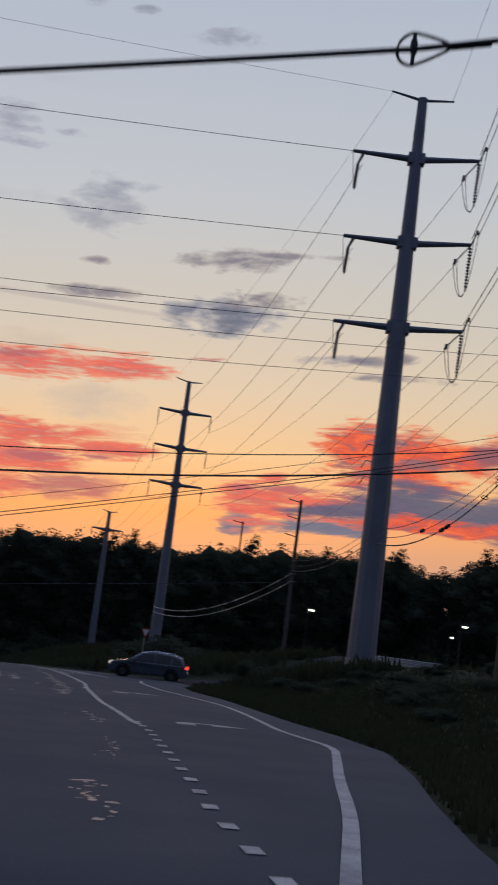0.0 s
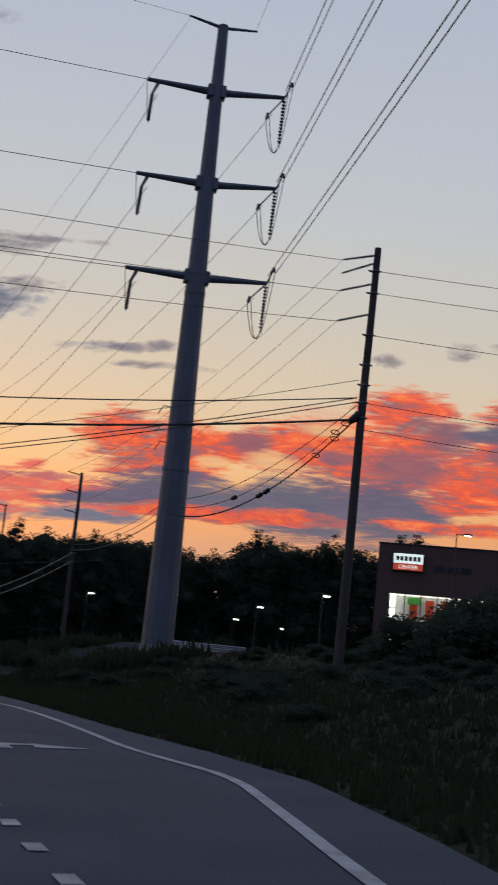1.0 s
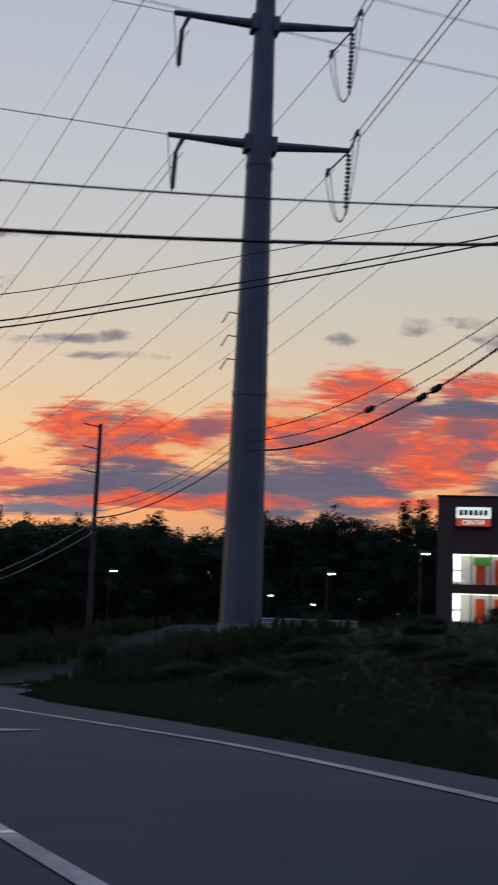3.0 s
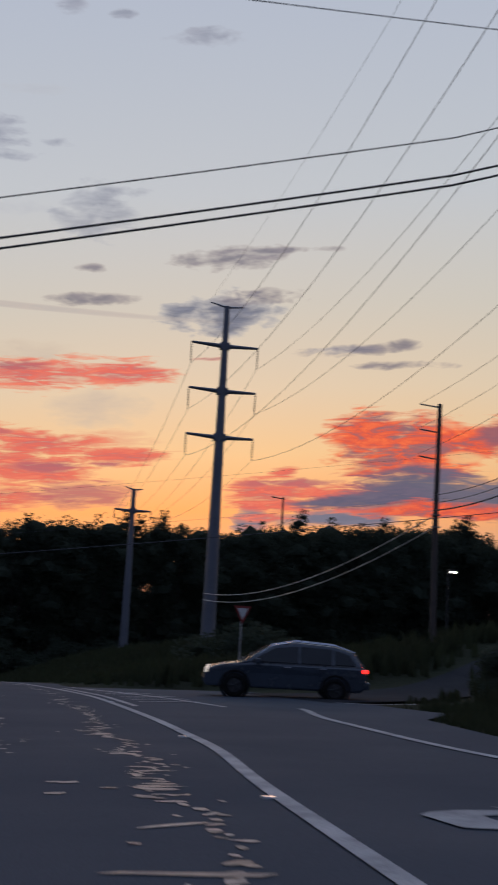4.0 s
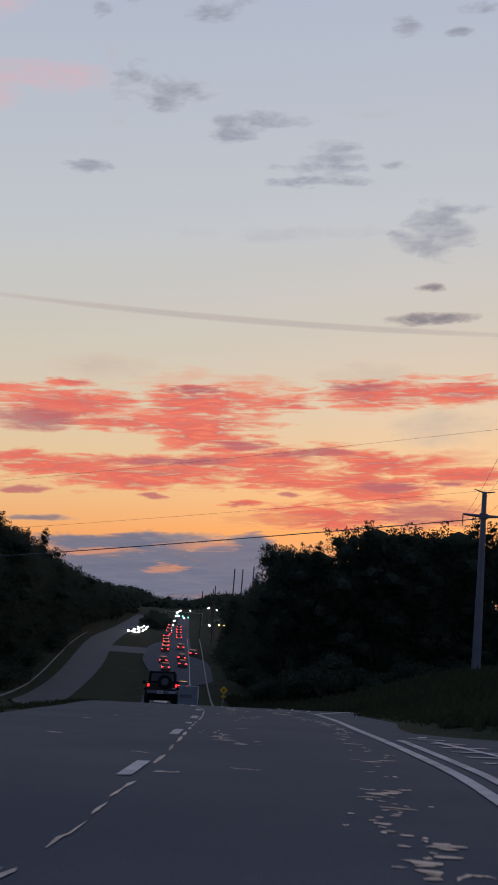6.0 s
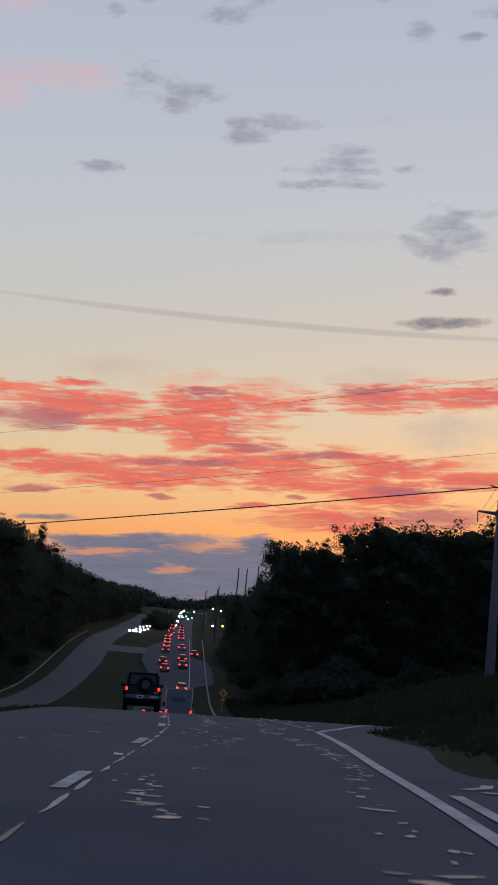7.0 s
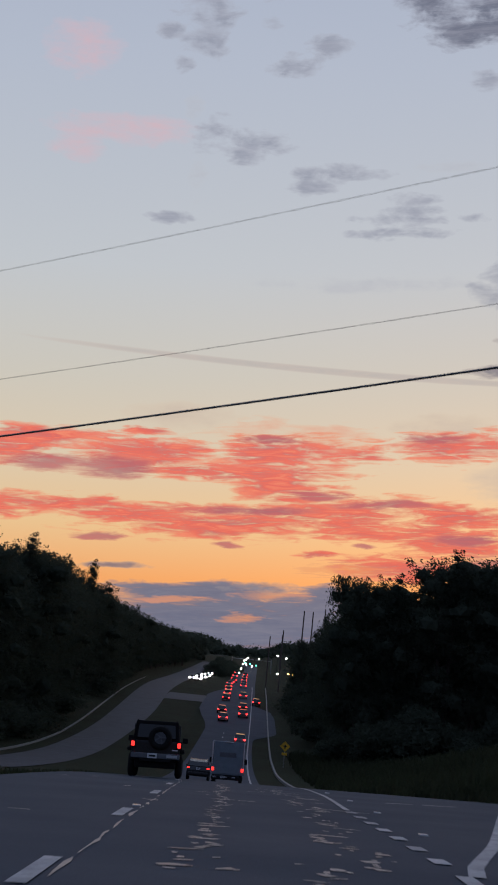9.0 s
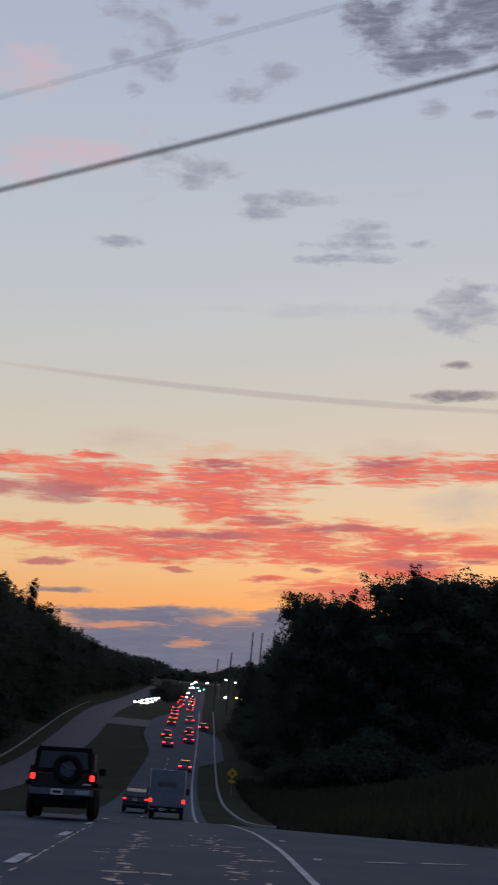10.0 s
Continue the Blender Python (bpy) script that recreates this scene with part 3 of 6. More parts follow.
def cross_street(name, near, far, x0, x1, label):
    xs = axis_steps([(x0, x1, 2)])
    verts, faces = [], []
    for x in xs:
        for i in range(9):
            y = near(x) + (far(x) - near(x)) * i / 8
            verts.append((x, y, max(land(x, y), road_z(x, y) if x < 24 else -99) + 0.01))
    for j in range(len(xs) - 1):
        for i in range(8):
            k = j * 9 + i
            faces.append((k, k + 1, k + 10, k + 9))
    me = bpy.data.meshes.new(name)
    me.from_pydata(verts, [], faces)
    me.materials.append(M["side_asphalt"])
    tagged(new(name, me), label, "road", kind="structure")


cross_street("side_road_1", lambda x: middle(x) - 3.6, lambda x: middle(x) + 3.6, 20.5, 110, "asphalt side street that joins from the right")
cross_street("side_road_2", lambda x: 108.5 - 0.1 * (x - 22), lambda x: 133 - 0.2 * (x - 22), 22, 80, "asphalt side road past the grass island")


# ---------------------------------------------------------------- road markings
def ribbon(bm, points, width, lift=0.012):
    """A painted stripe along ground points."""
    rows = []
    for i, (x, y) in enumerate(points):
        a, b = points[max(i - 1, 0)], points[min(i + 1, len(points) - 1)]
        d = Vector((b[0] - a[0], b[1] - a[1])).normalized()
        n = Vector((d.y, -d.x)) * width / 2
        rows.append([bm.verts.new((x + s * n.x, y + s * n.y, surface(x + s * n.x, y + s * n.y) + lift)) for s in (-1, 1)])
    for a, b in zip(rows, rows[1:]):
        bm.faces.new((a[0], a[1], b[1], b[0]))


def surface(x, y):
    return max(land(x, y) + 0.01, road_z(x, y)) if x > 22 else road_z(x, y)


def along(stops, step=1.0):
    """Points at even steps of y through stops of (x, y)."""
    xs, ys = [a for a, b in stops], [b for a, b in stops]
    n = max(2, int((ys[-1] - ys[0]) / step))
    # rounded corners: an average of neighbouring places
    f = lambda y: sum(float(np.interp(y + o, ys, xs)) for o in (-1.2, -0.4, 0.4, 1.2)) / 4
    return [(f(ys[0] + (ys[-1] - ys[0]) * i / n), ys[0] + (ys[-1] - ys[0]) * i / n) for i in range(n + 1)]


def stripe(stops, width, label):
    bm = bmesh.new()
    ribbon(bm, along(stops), width)
    return tagged(mesh_object("lane_line", bm, M["paint"]), label, "road marking", kind="structure")


SOLID = [(8.0, 36.5), (8.75, 41), (9.55, 46.5), (10.45, 51.3), (11.8, 58.5), (12.7, 62.5), (13.6, 68.8), (14.2, 74.1), (14.8, 80), (15.12, 87), (15.28, 91.3), (15.44, 94), (15.66, 97.6), (15.97, 104.4)]
stripe(SOLID, 0.16, "worn solid white line beside the turn lane")
stripe([(0.4, 8), (4.4, 16.9), (5.23, 18.7), (6.3, 21.05), (8.22, 25.7), (9.88, 29.5), (11.5, 33.3), (11.9, 36.3), (12.2, 38.4), (12.68, 40.3), (13.3, 42.9), (14.28, 47.2), (15.1, 51.5), (15.6, 57), (16.1, 63), (17.4, 71), (18.4, 74)], 0.17,
       "solid white edge line of the turn lane")
stripe([(-12, -30), (-4.4, -4), (0.3, 8)], 0.15, "solid white edge line")
stripe([(15.97, 104.4), (17.1, 108.75), (19.2, 118.6), (21.3, 128.5)], 0.16, "white line that opens the second side road")
stripe([(15.9, 116), (16.1, 124), (16.2, 135), (16.0, 150)], 0.1, "solid white line past the side road")
stripe([(15.5, 158), (15.5, 200), (15.7, 260), (16.5, 330), (17.5, 450)], 0.16, "white lane line down the hill")


def dashes(name, stops, length, gap, width, label):
    base = thing(name, (0, 0, 0), label, "road marking", kind="structure")
    y, end = stops[0][1], stops[-1][1]
    xs, ys = [a for a, b in stops], [b for a, b in stops]
    while y < end:
        bm = bmesh.new()
        ribbon(bm, [(float(np.interp(y + length * i / 4, ys, xs)), y + length * i / 4) for i in range(5)], width)
        part("dash", bm, M["paint"], base)
        y += length + gap


dashes("dotted_line", [(1.9, 7.5), (3.78, 16.7), (4.6, 20.8), (5.4, 24.1), (6.07, 27.1), (7.68, 34.2), (8.3, 37.6)], 0.42, 1.07, 0.17, "dotted white line where the turn lane opens")
LEFT_DASH = [(-6, -14), (-1.2, 10), (1.8, 26), (5.2, 45), (7.9, 57), (9.3, 64.3), (9.7, 67.3), (10.5, 72.9), (11.2, 80.5), (12.1, 94.6), (12.4, 101.5), (12.4, 117), (12.2, 134), (12.0, 200), (12.2, 300)]
dashes("lane_dashes", LEFT_DASH, 1.9, 5.8, 0.15, "worn dashed white line between the lanes")
dashes("dotted_line", [(15.95, 105.5), (15.9, 115)], 0.6, 0.95, 0.18, "dotted white line across the side road mouth")

# hatched gore beside the turn lane
gore = thing("gore_hatching", (0, 0, 0), "white diagonal hatching on the paved gore", "road marking", kind="structure")
for i in range(11):
    y = 76.8 + 1.15 * i
    x = float(np.interp(y, [b for a, b in SOLID], [a for a, b in SOLID]))
    bm = bmesh.new()
    ribbon(bm, [(x + 0.75 + s, y + 0.2 * s) for s in np.linspace(0, max(0.5, min(1.6, (91 - y) / 6)), 5)], 0.2)
    part("stripe", bm, M["paint"], gore)
for shift in (0.34, 2.4):
    bm = bmesh.new()
    ribbon(bm, [(float(np.interp(74.5 + 1.2 * i, [b for a, b in SOLID], [a for a, b in SOLID])) + shift * (1 - 0.055 * i * (shift > 1)), 74.5 + 1.2 * i) for i in range(12)], 0.15)
    part("stripe", bm, M["paint"], gore)


def turn_arrow(x, y, turn):
    """A painted arrow that bends to the right: stem, bend and head."""
    bm = bmesh.new()
    flat = [[(-0.02, -0.3), (0.51, -0.35), (0.31, 0.35), (-0.27, 0.5)], [(-0.27, 0.5), (0.31, 0.35), (0.28, 0.54), (0.12, 0.93), (-0.16, 0.74)],
            [(0.12, 0.93), (0.28, 0.54), (0.69, 0.77), (0.65, 1.01)], [(0.46, 1.24), (0.65, 1.01), (0.69, 0.77), (0.82, 0.25), (1.09, 0.24), (1.82, 0.69)]]
    c, s = math.cos(radians(turn)), math.sin(radians(turn))
    for f in flat:
        vs = []
        for u, v in f:
            px, py = x + (u * c - v * s) * 0.9, y + (u * s + v * c) * 0.9
            vs.append(bm.verts.new((px, py, road_z(px, py) + 0.013)))
        bm.faces.new(vs)
    tagged(mesh_object("turn_arrow", bm, M["paint"]), "white right-turn arrow painted on the lane", "road marking", "turn arrows", kind="structure")


stripe([(15.24, 88.6), (15.7, 89.0), (17.0, 89.4)], 0.15, "white line at the corner of the side street mouth")
turn_arrow(9.54, 38.1, -30)
turn_arrow(12.31, 55.39, -20)
# short stop bars in the mouths of the side streets
for pts in ([(20.6, 77.5), (21.6, 77.2), (22.6, 76.9)], [(17.3, 122.2), (17.6, 122.4), (17.95, 122.65)], [(18.3, 122.95), (18.7, 123.2), (19.15, 123.5)]):
    bm = bmesh.new()
    ribbon(bm, pts, 0.2)
    tagged(mesh_object("stop_bar", bm, M["paint"]), "short white bar painted at a side road", "road marking", kind="structure")

# raised reflectors beside the line
reflector = None
for x, y in ((9.35, 45.0), (11.45, 57.2), (12.9, 64.9), (14.5, 76.6), (10.4, 72.0), (11.9, 91), (12.45, 112), (16.4, 110), (16.45, 116), (16.5, 122), (16.5, 129), (12.3, 125)):
    place = pose(x, y, road_z(x, y))
    if reflector is None:
        bm = bmesh.new()
        box(bm, (-0.06, -0.05, -0.005), (0.06, 0.05, 0.02), 0.008)
        reflector = tagged(mesh_object("road_reflector", bm, M["white_paint"]), "small white raised pavement reflector", "reflector", "road reflectors")
        reflector.matrix_basis = place
    else:
        copy_thing(reflector, place)

# crack sealant that wanders over the lanes; its pale colour paints the sky's reflection
def sealant_material():
    m = material("sealant_with_sheen", (0.42, 0.36, 0.32), 0.5, spot=(0.25, 0.22, 0.2), grain=(2.5, 0.35), fine=(14.0, 0.3), shine=0.5)
    k = m.node_tree
    bsdf = next(n for n in k.nodes if n.type == "BSDF_PRINCIPLED")
    info, fade, mul = k.nodes.new("ShaderNodeNewGeometry"), k.nodes.new("ShaderNodeMath"), k.nodes.new("ShaderNodeMix")
    mul.data_type, mul.blend_type = "RGBA", "MIX"
    src = bsdf.inputs["Base Color"].links[0].from_socket
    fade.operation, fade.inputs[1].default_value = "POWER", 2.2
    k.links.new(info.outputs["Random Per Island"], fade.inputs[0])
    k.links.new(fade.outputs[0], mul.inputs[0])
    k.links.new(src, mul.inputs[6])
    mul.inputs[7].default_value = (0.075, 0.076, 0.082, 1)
    k.links.new(mul.outputs[2], bsdf.inputs["Base Color"])
    return m


M["tar"] = sealant_material()
rnd = random.Random(5)
seals = thing("crack_seals", (0, 0, 0), "sealant bands over cracks in the asphalt, coloured pale for their sky sheen", "crack sealant", kind="structure")


def band(bm, points, width, ragged=0.45):
    """A sealant band of uneven width along ground points."""
    rows = []
    for i, (x, y) in enumerate(points):
        a, b = points[max(i - 1, 0)], points[min(i + 1, len(points) - 1)]
        d = Vector((b[0] - a[0], b[1] - a[1])).normalized()
        w = width / 2 * (1 + rnd.uniform(-ragged, ragged)) * (0.25 if i in (0, len(points) - 1) else 1.0)
        n = Vector((d.y, -d.x)) * w
        rows.append([bm.verts.new((x + q * n.x, y + q * n.y, road_z(x + q * n.x, y + q * n.y) + 0.008)) for q in (-1, 1)])
    for a, b in zip(rows, rows[1:]):
        bm.faces.new((a[0], a[1], b[1], b[0]))


def curl(x, y, length, step, swing):
    """A crack that runs along the lane and swings from side to side."""
    pts, n = [], max(4, int(length / step))
    a, q = rnd.uniform(0, 6.28), 0.0
    for i in range(n + 1):
        a += rnd.uniform(0.5, 1.5)
        q = 0.5 * q + rnd.uniform(-0.5, 0.5) * swing
        yy = y + length * i / n
        pts.append((x + lane_x(yy) - lane_x(y) + swing * math.sin(a) + q, yy + rnd.uniform(-0.3, 0.3) * step))
    return pts


def cross(x, y, w):
    """A short crack across the wheel track."""
    n = 7
    tilt, q = rnd.uniform(-0.12, 0.12), 0.0
    pts = []
    for i in range(n):
        q = 0.6 * q + rnd.uniform(-0.1, 0.1)
        f = i / (n - 1) - 0.5
        pts.append((x + w * f, y + tilt * w * f * 2 + q))
    return pts


def blot(bm, x, y, a, b):
    """A ragged flat patch of sealant, a across and b along the lane, in half widths."""
    tilt = rnd.uniform(-0.5, 0.5) * a
    ring_pts = []
    for i in range(9):
        t = 2 * math.pi * i / 9
        f = rnd.uniform(0.55, 1.15)
        px, py = x + a * f * math.cos(t), y + b * f * math.sin(t) + tilt * math.cos(t)
        ring_pts.append(bm.verts.new((px, py, road_z(px, py) + 0.008)))
    mid_pt = bm.verts.new((x, y, road_z(x, y) + 0.008))
    for i in range(9):
        bm.faces.new((mid_pt, ring_pts[i], ring_pts[(i + 1) % 9]))


RIGHT_TRACK = ((48, 8.9), (53.8, 9.9), (55.3, 10.3), (57.1, 10.5), (59, 10.9), (62, 11.5), (64, 11.9), (66, 11.95), (68, 12.3), (71, 12.8), (73, 13.1), (75, 13.3), (77.3, 13.5), (80, 14.0), (84, 14.3), (87.4, 14.5), (91, 14.9),
               (95, 15.1), (99, 14.8), (103, 14.75), (107, 15.15), (110, 15.27), (114, 15.25), (132, 15.2))
LEFT_TRACK = ((18, 2.9), (22, 3.5), (29.6, 5.8), (38.4, 7.4), (50, 7.9), (60, 9.4), (62.9, 9.8), (64, 9.95), (65.8, 10.2), (67.9, 10.6), (76.5, 12.2), (86.3, 12.5), (94, 13.0), (97, 13.3), (99.7, 12.95), (106, 13.6), (112, 13.65), (132, 13.6))
# sheen along wheel tracks: which one, stretch of road, patches a metre, swing, size
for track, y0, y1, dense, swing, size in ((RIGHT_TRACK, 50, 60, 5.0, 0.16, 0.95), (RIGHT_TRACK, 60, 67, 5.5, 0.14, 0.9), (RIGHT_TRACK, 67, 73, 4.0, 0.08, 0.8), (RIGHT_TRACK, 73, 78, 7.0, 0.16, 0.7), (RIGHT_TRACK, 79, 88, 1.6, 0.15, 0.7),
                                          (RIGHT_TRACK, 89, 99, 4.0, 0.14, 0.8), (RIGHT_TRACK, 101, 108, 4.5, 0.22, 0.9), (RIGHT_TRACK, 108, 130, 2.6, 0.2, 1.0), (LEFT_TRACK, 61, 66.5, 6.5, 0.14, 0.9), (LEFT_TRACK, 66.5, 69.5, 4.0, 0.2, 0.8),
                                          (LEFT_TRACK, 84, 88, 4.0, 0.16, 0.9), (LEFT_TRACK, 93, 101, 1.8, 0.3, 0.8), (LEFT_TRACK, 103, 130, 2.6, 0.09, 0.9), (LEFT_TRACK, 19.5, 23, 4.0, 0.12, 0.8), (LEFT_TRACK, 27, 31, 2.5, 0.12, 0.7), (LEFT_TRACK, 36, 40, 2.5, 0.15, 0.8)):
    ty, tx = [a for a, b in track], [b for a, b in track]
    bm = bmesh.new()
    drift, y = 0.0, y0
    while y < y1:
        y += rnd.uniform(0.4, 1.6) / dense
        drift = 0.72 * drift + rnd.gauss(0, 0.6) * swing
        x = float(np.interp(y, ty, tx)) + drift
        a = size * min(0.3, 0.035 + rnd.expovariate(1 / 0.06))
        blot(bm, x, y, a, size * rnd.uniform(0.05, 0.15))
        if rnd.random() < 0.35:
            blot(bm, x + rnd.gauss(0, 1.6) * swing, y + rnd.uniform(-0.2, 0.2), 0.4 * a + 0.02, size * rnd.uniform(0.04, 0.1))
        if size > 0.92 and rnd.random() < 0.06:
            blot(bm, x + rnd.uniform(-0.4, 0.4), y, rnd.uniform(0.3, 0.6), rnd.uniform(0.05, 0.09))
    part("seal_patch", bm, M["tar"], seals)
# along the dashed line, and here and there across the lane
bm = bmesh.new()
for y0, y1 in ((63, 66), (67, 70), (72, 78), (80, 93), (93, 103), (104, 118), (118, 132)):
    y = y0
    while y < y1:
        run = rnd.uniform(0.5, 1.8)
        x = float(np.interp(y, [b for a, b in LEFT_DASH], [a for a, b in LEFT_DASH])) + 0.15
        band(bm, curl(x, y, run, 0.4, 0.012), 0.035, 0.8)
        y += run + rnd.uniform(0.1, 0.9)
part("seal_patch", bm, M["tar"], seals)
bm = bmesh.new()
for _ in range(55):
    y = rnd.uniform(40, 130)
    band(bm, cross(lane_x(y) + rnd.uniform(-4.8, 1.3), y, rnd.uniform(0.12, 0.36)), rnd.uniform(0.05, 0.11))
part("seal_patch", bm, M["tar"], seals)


def kerb(name, stops, label):
    bm = bmesh.new()
    pts = along(stops, 3.0)
    rows = []
    for x, y in pts:
        z = road_z(x, y)
        rows.append([bm.verts.new(v) for v in ((x, y, z - 0.1), (x, y, z + 0.13), (x + 0.03, y, z + 0.15), (x + 0.2, y, z + 0.15), (x + 0.2, y, z - 0.3))])
    for a, b in zip(rows, rows[1:]):
        for i in range(4):
            bm.faces.new((a[i], a[i + 1], b[i + 1], b[i]))
    tagged(mesh_object(name, bm, M["concrete"]), label, "kerb", kind="structure")


kerb("kerb_1", [(19.6, 165), (18.6, 187), (18.3, 222), (18.5, 257), (19.4, 330), (21, 450)], "pale concrete kerb beside the downhill lane")
kerb("kerb_2", [(-9.9, 110), (-9.9, 228), (-9.6, 270), (-10.3, 310), (-11.5, 372), (-12.0, 450)], "pale concrete kerb of the opposite carriageway")


# ---------------------------------------------------------------- transmission towers and lines
def insulator(bm, a, b, sheds=9, r=0.13):
    a, b = Vector(a), Vector(b)
    rod(bm, a, b, 0.03, sides=6)
    for i in range(sheds):
        p = a.lerp(b, (i + 1.2) / (sheds + 1.4))
        d = (b - a).normalized() * 0.05
        rod(bm, p - d, p + d, r, r * 0.55, sides=10)


def tower(x, y, z0, top, turn, arms, half, r0, r1, label, loops=True, tip=1.0, rises=None):
    """A tapered steel pole with pairs of davit arms at the heights given."""
    t = thing("transmission_tower", (x, y, z0), label, "power tower", "transmission towers", turn)
    h = top - z0
    bm = bmesh.new()
    n = 14
    for i in range(n):
        rod(bm, (0, 0, -1.0 if i == 0 else h * i / n), (0, 0, h * (i + 1) / n), r0 + (r1 - r0) * i / n, r0 + (r1 - r0) * (i + 1) / n, 12, caps=(i in (0, n - 1)))
    bmesh.ops.remove_doubles(bm, verts=bm.verts, dist=0.002)
    part("pole", bm, M["steel"], t)
    for f in (0.27, 0.55):
        bm = bmesh.new()
        r = r0 + (r1 - r0) * f
        rod(bm, (0, 0, h * f - 0.12), (0, 0, h * f + 0.12), r + 0.035, r + 0.03, 12)
        part("joint_collar", bm, M["steel"], t)
    for a in arms:
        za = a - z0
        r = r0 + (r1 - r0) * za / h
        for s in (-1, 1):
            bm = bmesh.new()
            rise = rises[a][0 if s < 0 else 1] if rises else (0.18 if s < 0 else 0.08)
            rod(bm, (s * r * 0.6, 0, za), (s * half, 0, za + rise), 0.26, 0.13, 8)
            arm = part("arm", bm, M["steel"], t)
            bm = bmesh.new()
            box(bm, (s * r - 0.18, -0.4, za - 0.4), (s * r + 0.18, 0.4, za + 0.4), 0.05)
            part("bracket", bm, M["steel"], arm)
            bm = bmesh.new()
            if loops:
                end = (s * half, 0, za + rise)
                if s < 0:
                    rod(bm, (-half + 0.75, 0, za + rise - 0.05), (-half + 0.4, 0, za - 0.85), 0.12, 0.08, 8)
                    insulator(bm, (-half + 0.42, 0, za - 0.75), (-half + 0.33, 0, za - 2.75), 12, 0.14)
                    line_tube(bm, sag(end, (-half + 0.33, 0, za - 2.75), 0.3, 8), 0.022, 4)
                else:
                    high, low_end, foot = (half + 0.3, -0.2, za + rise + 0.85), (half - 0.95, 0.4, za - 0.75), (half - 0.12, 0, za - 2.85)
                    rod(bm, end, high, 0.07, 0.05, 6)
                    rod(bm, end, low_end, 0.05, 0.05, 6)
                    rod(bm, (half - 1.0, 0.4, za - 1.0), (half - 0.92, 0.4, za - 0.6), 0.08, 0.12, 8)
                    rod(bm, (high[0], high[1], high[2] - 0.12), (high[0] + 0.03, high[1], high[2] + 0.14), 0.11, 0.11, 8)
                    insulator(bm, (half - 0.04, 0, za + rise - 0.05), foot, 13, 0.14)
                    for o in (-0.13, 0.13):
                        line_tube(bm, sag((high[0] + o, high[1], high[2]), (foot[0] + o * 0.5, o, foot[2] - 0.1), 0.35, 10), 0.024, 4)
                        line_tube(bm, sag((low_end[0] + o, low_end[1], low_end[2] - 0.1), (foot[0], o * 0.5, foot[2]), 1.25, 14), 0.026, 4)
            else:
                insulator(bm, (s * half, 0, za + rise), (s * (half - 0.05), 0, za - 2.2 * tip), 7)
                rod(bm, (s * (half - 0.05), -0.3, za - 2.2 * tip), (s * (half - 0.05), 0.3, za - 2.2 * tip), 0.04, sides=5)
            part("insulator", bm, M["porcelain"], arm, "string of grey insulators")
    for s in (-1, 1):
        bm = bmesh.new()
        rod(bm, (0, 0, h - 0.15), (s * half * 0.5, 0, h + (0.3 if s < 0 else 0.05)), 0.12, 0.07, 8)
        part("shield_arm", bm, M["steel"], t)
    for i in range(3 if loops else 0):
        bm = bmesh.new()
        line_tube(bm, [(-r0 * 0.6, 0.1, h * (0.31 + 0.028 * i)), (-r0 * 0.7 - 0.45, 0.1, h * (0.31 + 0.028 * i) + 0.05), (-r0 * 0.7 - 0.75, 0.1, h * (0.31 + 0.028 * i) - 0.5)], 0.035, 5)
        part("step_bracket", bm, M["porcelain"], t)
    bm = bmesh.new()
    rod(bm, (0, 0, -0.6), (0, 0, 0.18), r0 * 1.08, r0 * 1.06, 16)
    part("footing", bm, M["concrete"], t)
    return t


T1, T2, T3 = (36.3, 86.0, 1.0), (48.77, 180.7, -3.0), (53.8, 240.7, -8.6)
A1, A2 = (23.8, 29.9, 36.05), (21.75, 26.95, 32.1)
RISE1 = {23.8: (0.0, 0.3), 29.9: (0.02, 0.45), 36.05: (0.1, 0.45)}
TURN1, TURN2, TURN3 = -19.5, -7.0, -10.0
tower(*T1, 40.6, TURN1, A1, 4.45, 0.98, 0.34, "tall tapered steel transmission pole with three pairs of arms", True, 1.0, RISE1)
tower(*T2, 36.7, TURN2, A2, 3.8, 0.85, 0.3, "tall steel transmission pole in front of the woods", False, 1.0)
tower(*T3, 21.9, TURN3, (18.45,), 2.85, 0.75, 0.32, "shorter steel pole with one crossarm beside the road", False, 0.6)


def arm_tip(base, turn, half, s, z):
    return Vector((base[0] + s * half * math.cos(radians(turn)), base[1] + s * half * math.sin(radians(turn)), z))


def wire(name, label, spans, r, mat, category="power line", group="power lines"):
    bm = bmesh.new()
    for a, b, drop in spans:
        line_tube(bm, sag(a, b, drop, 28), r, 4)
    return tagged(mesh_object(name, bm, mat), label, category, group)


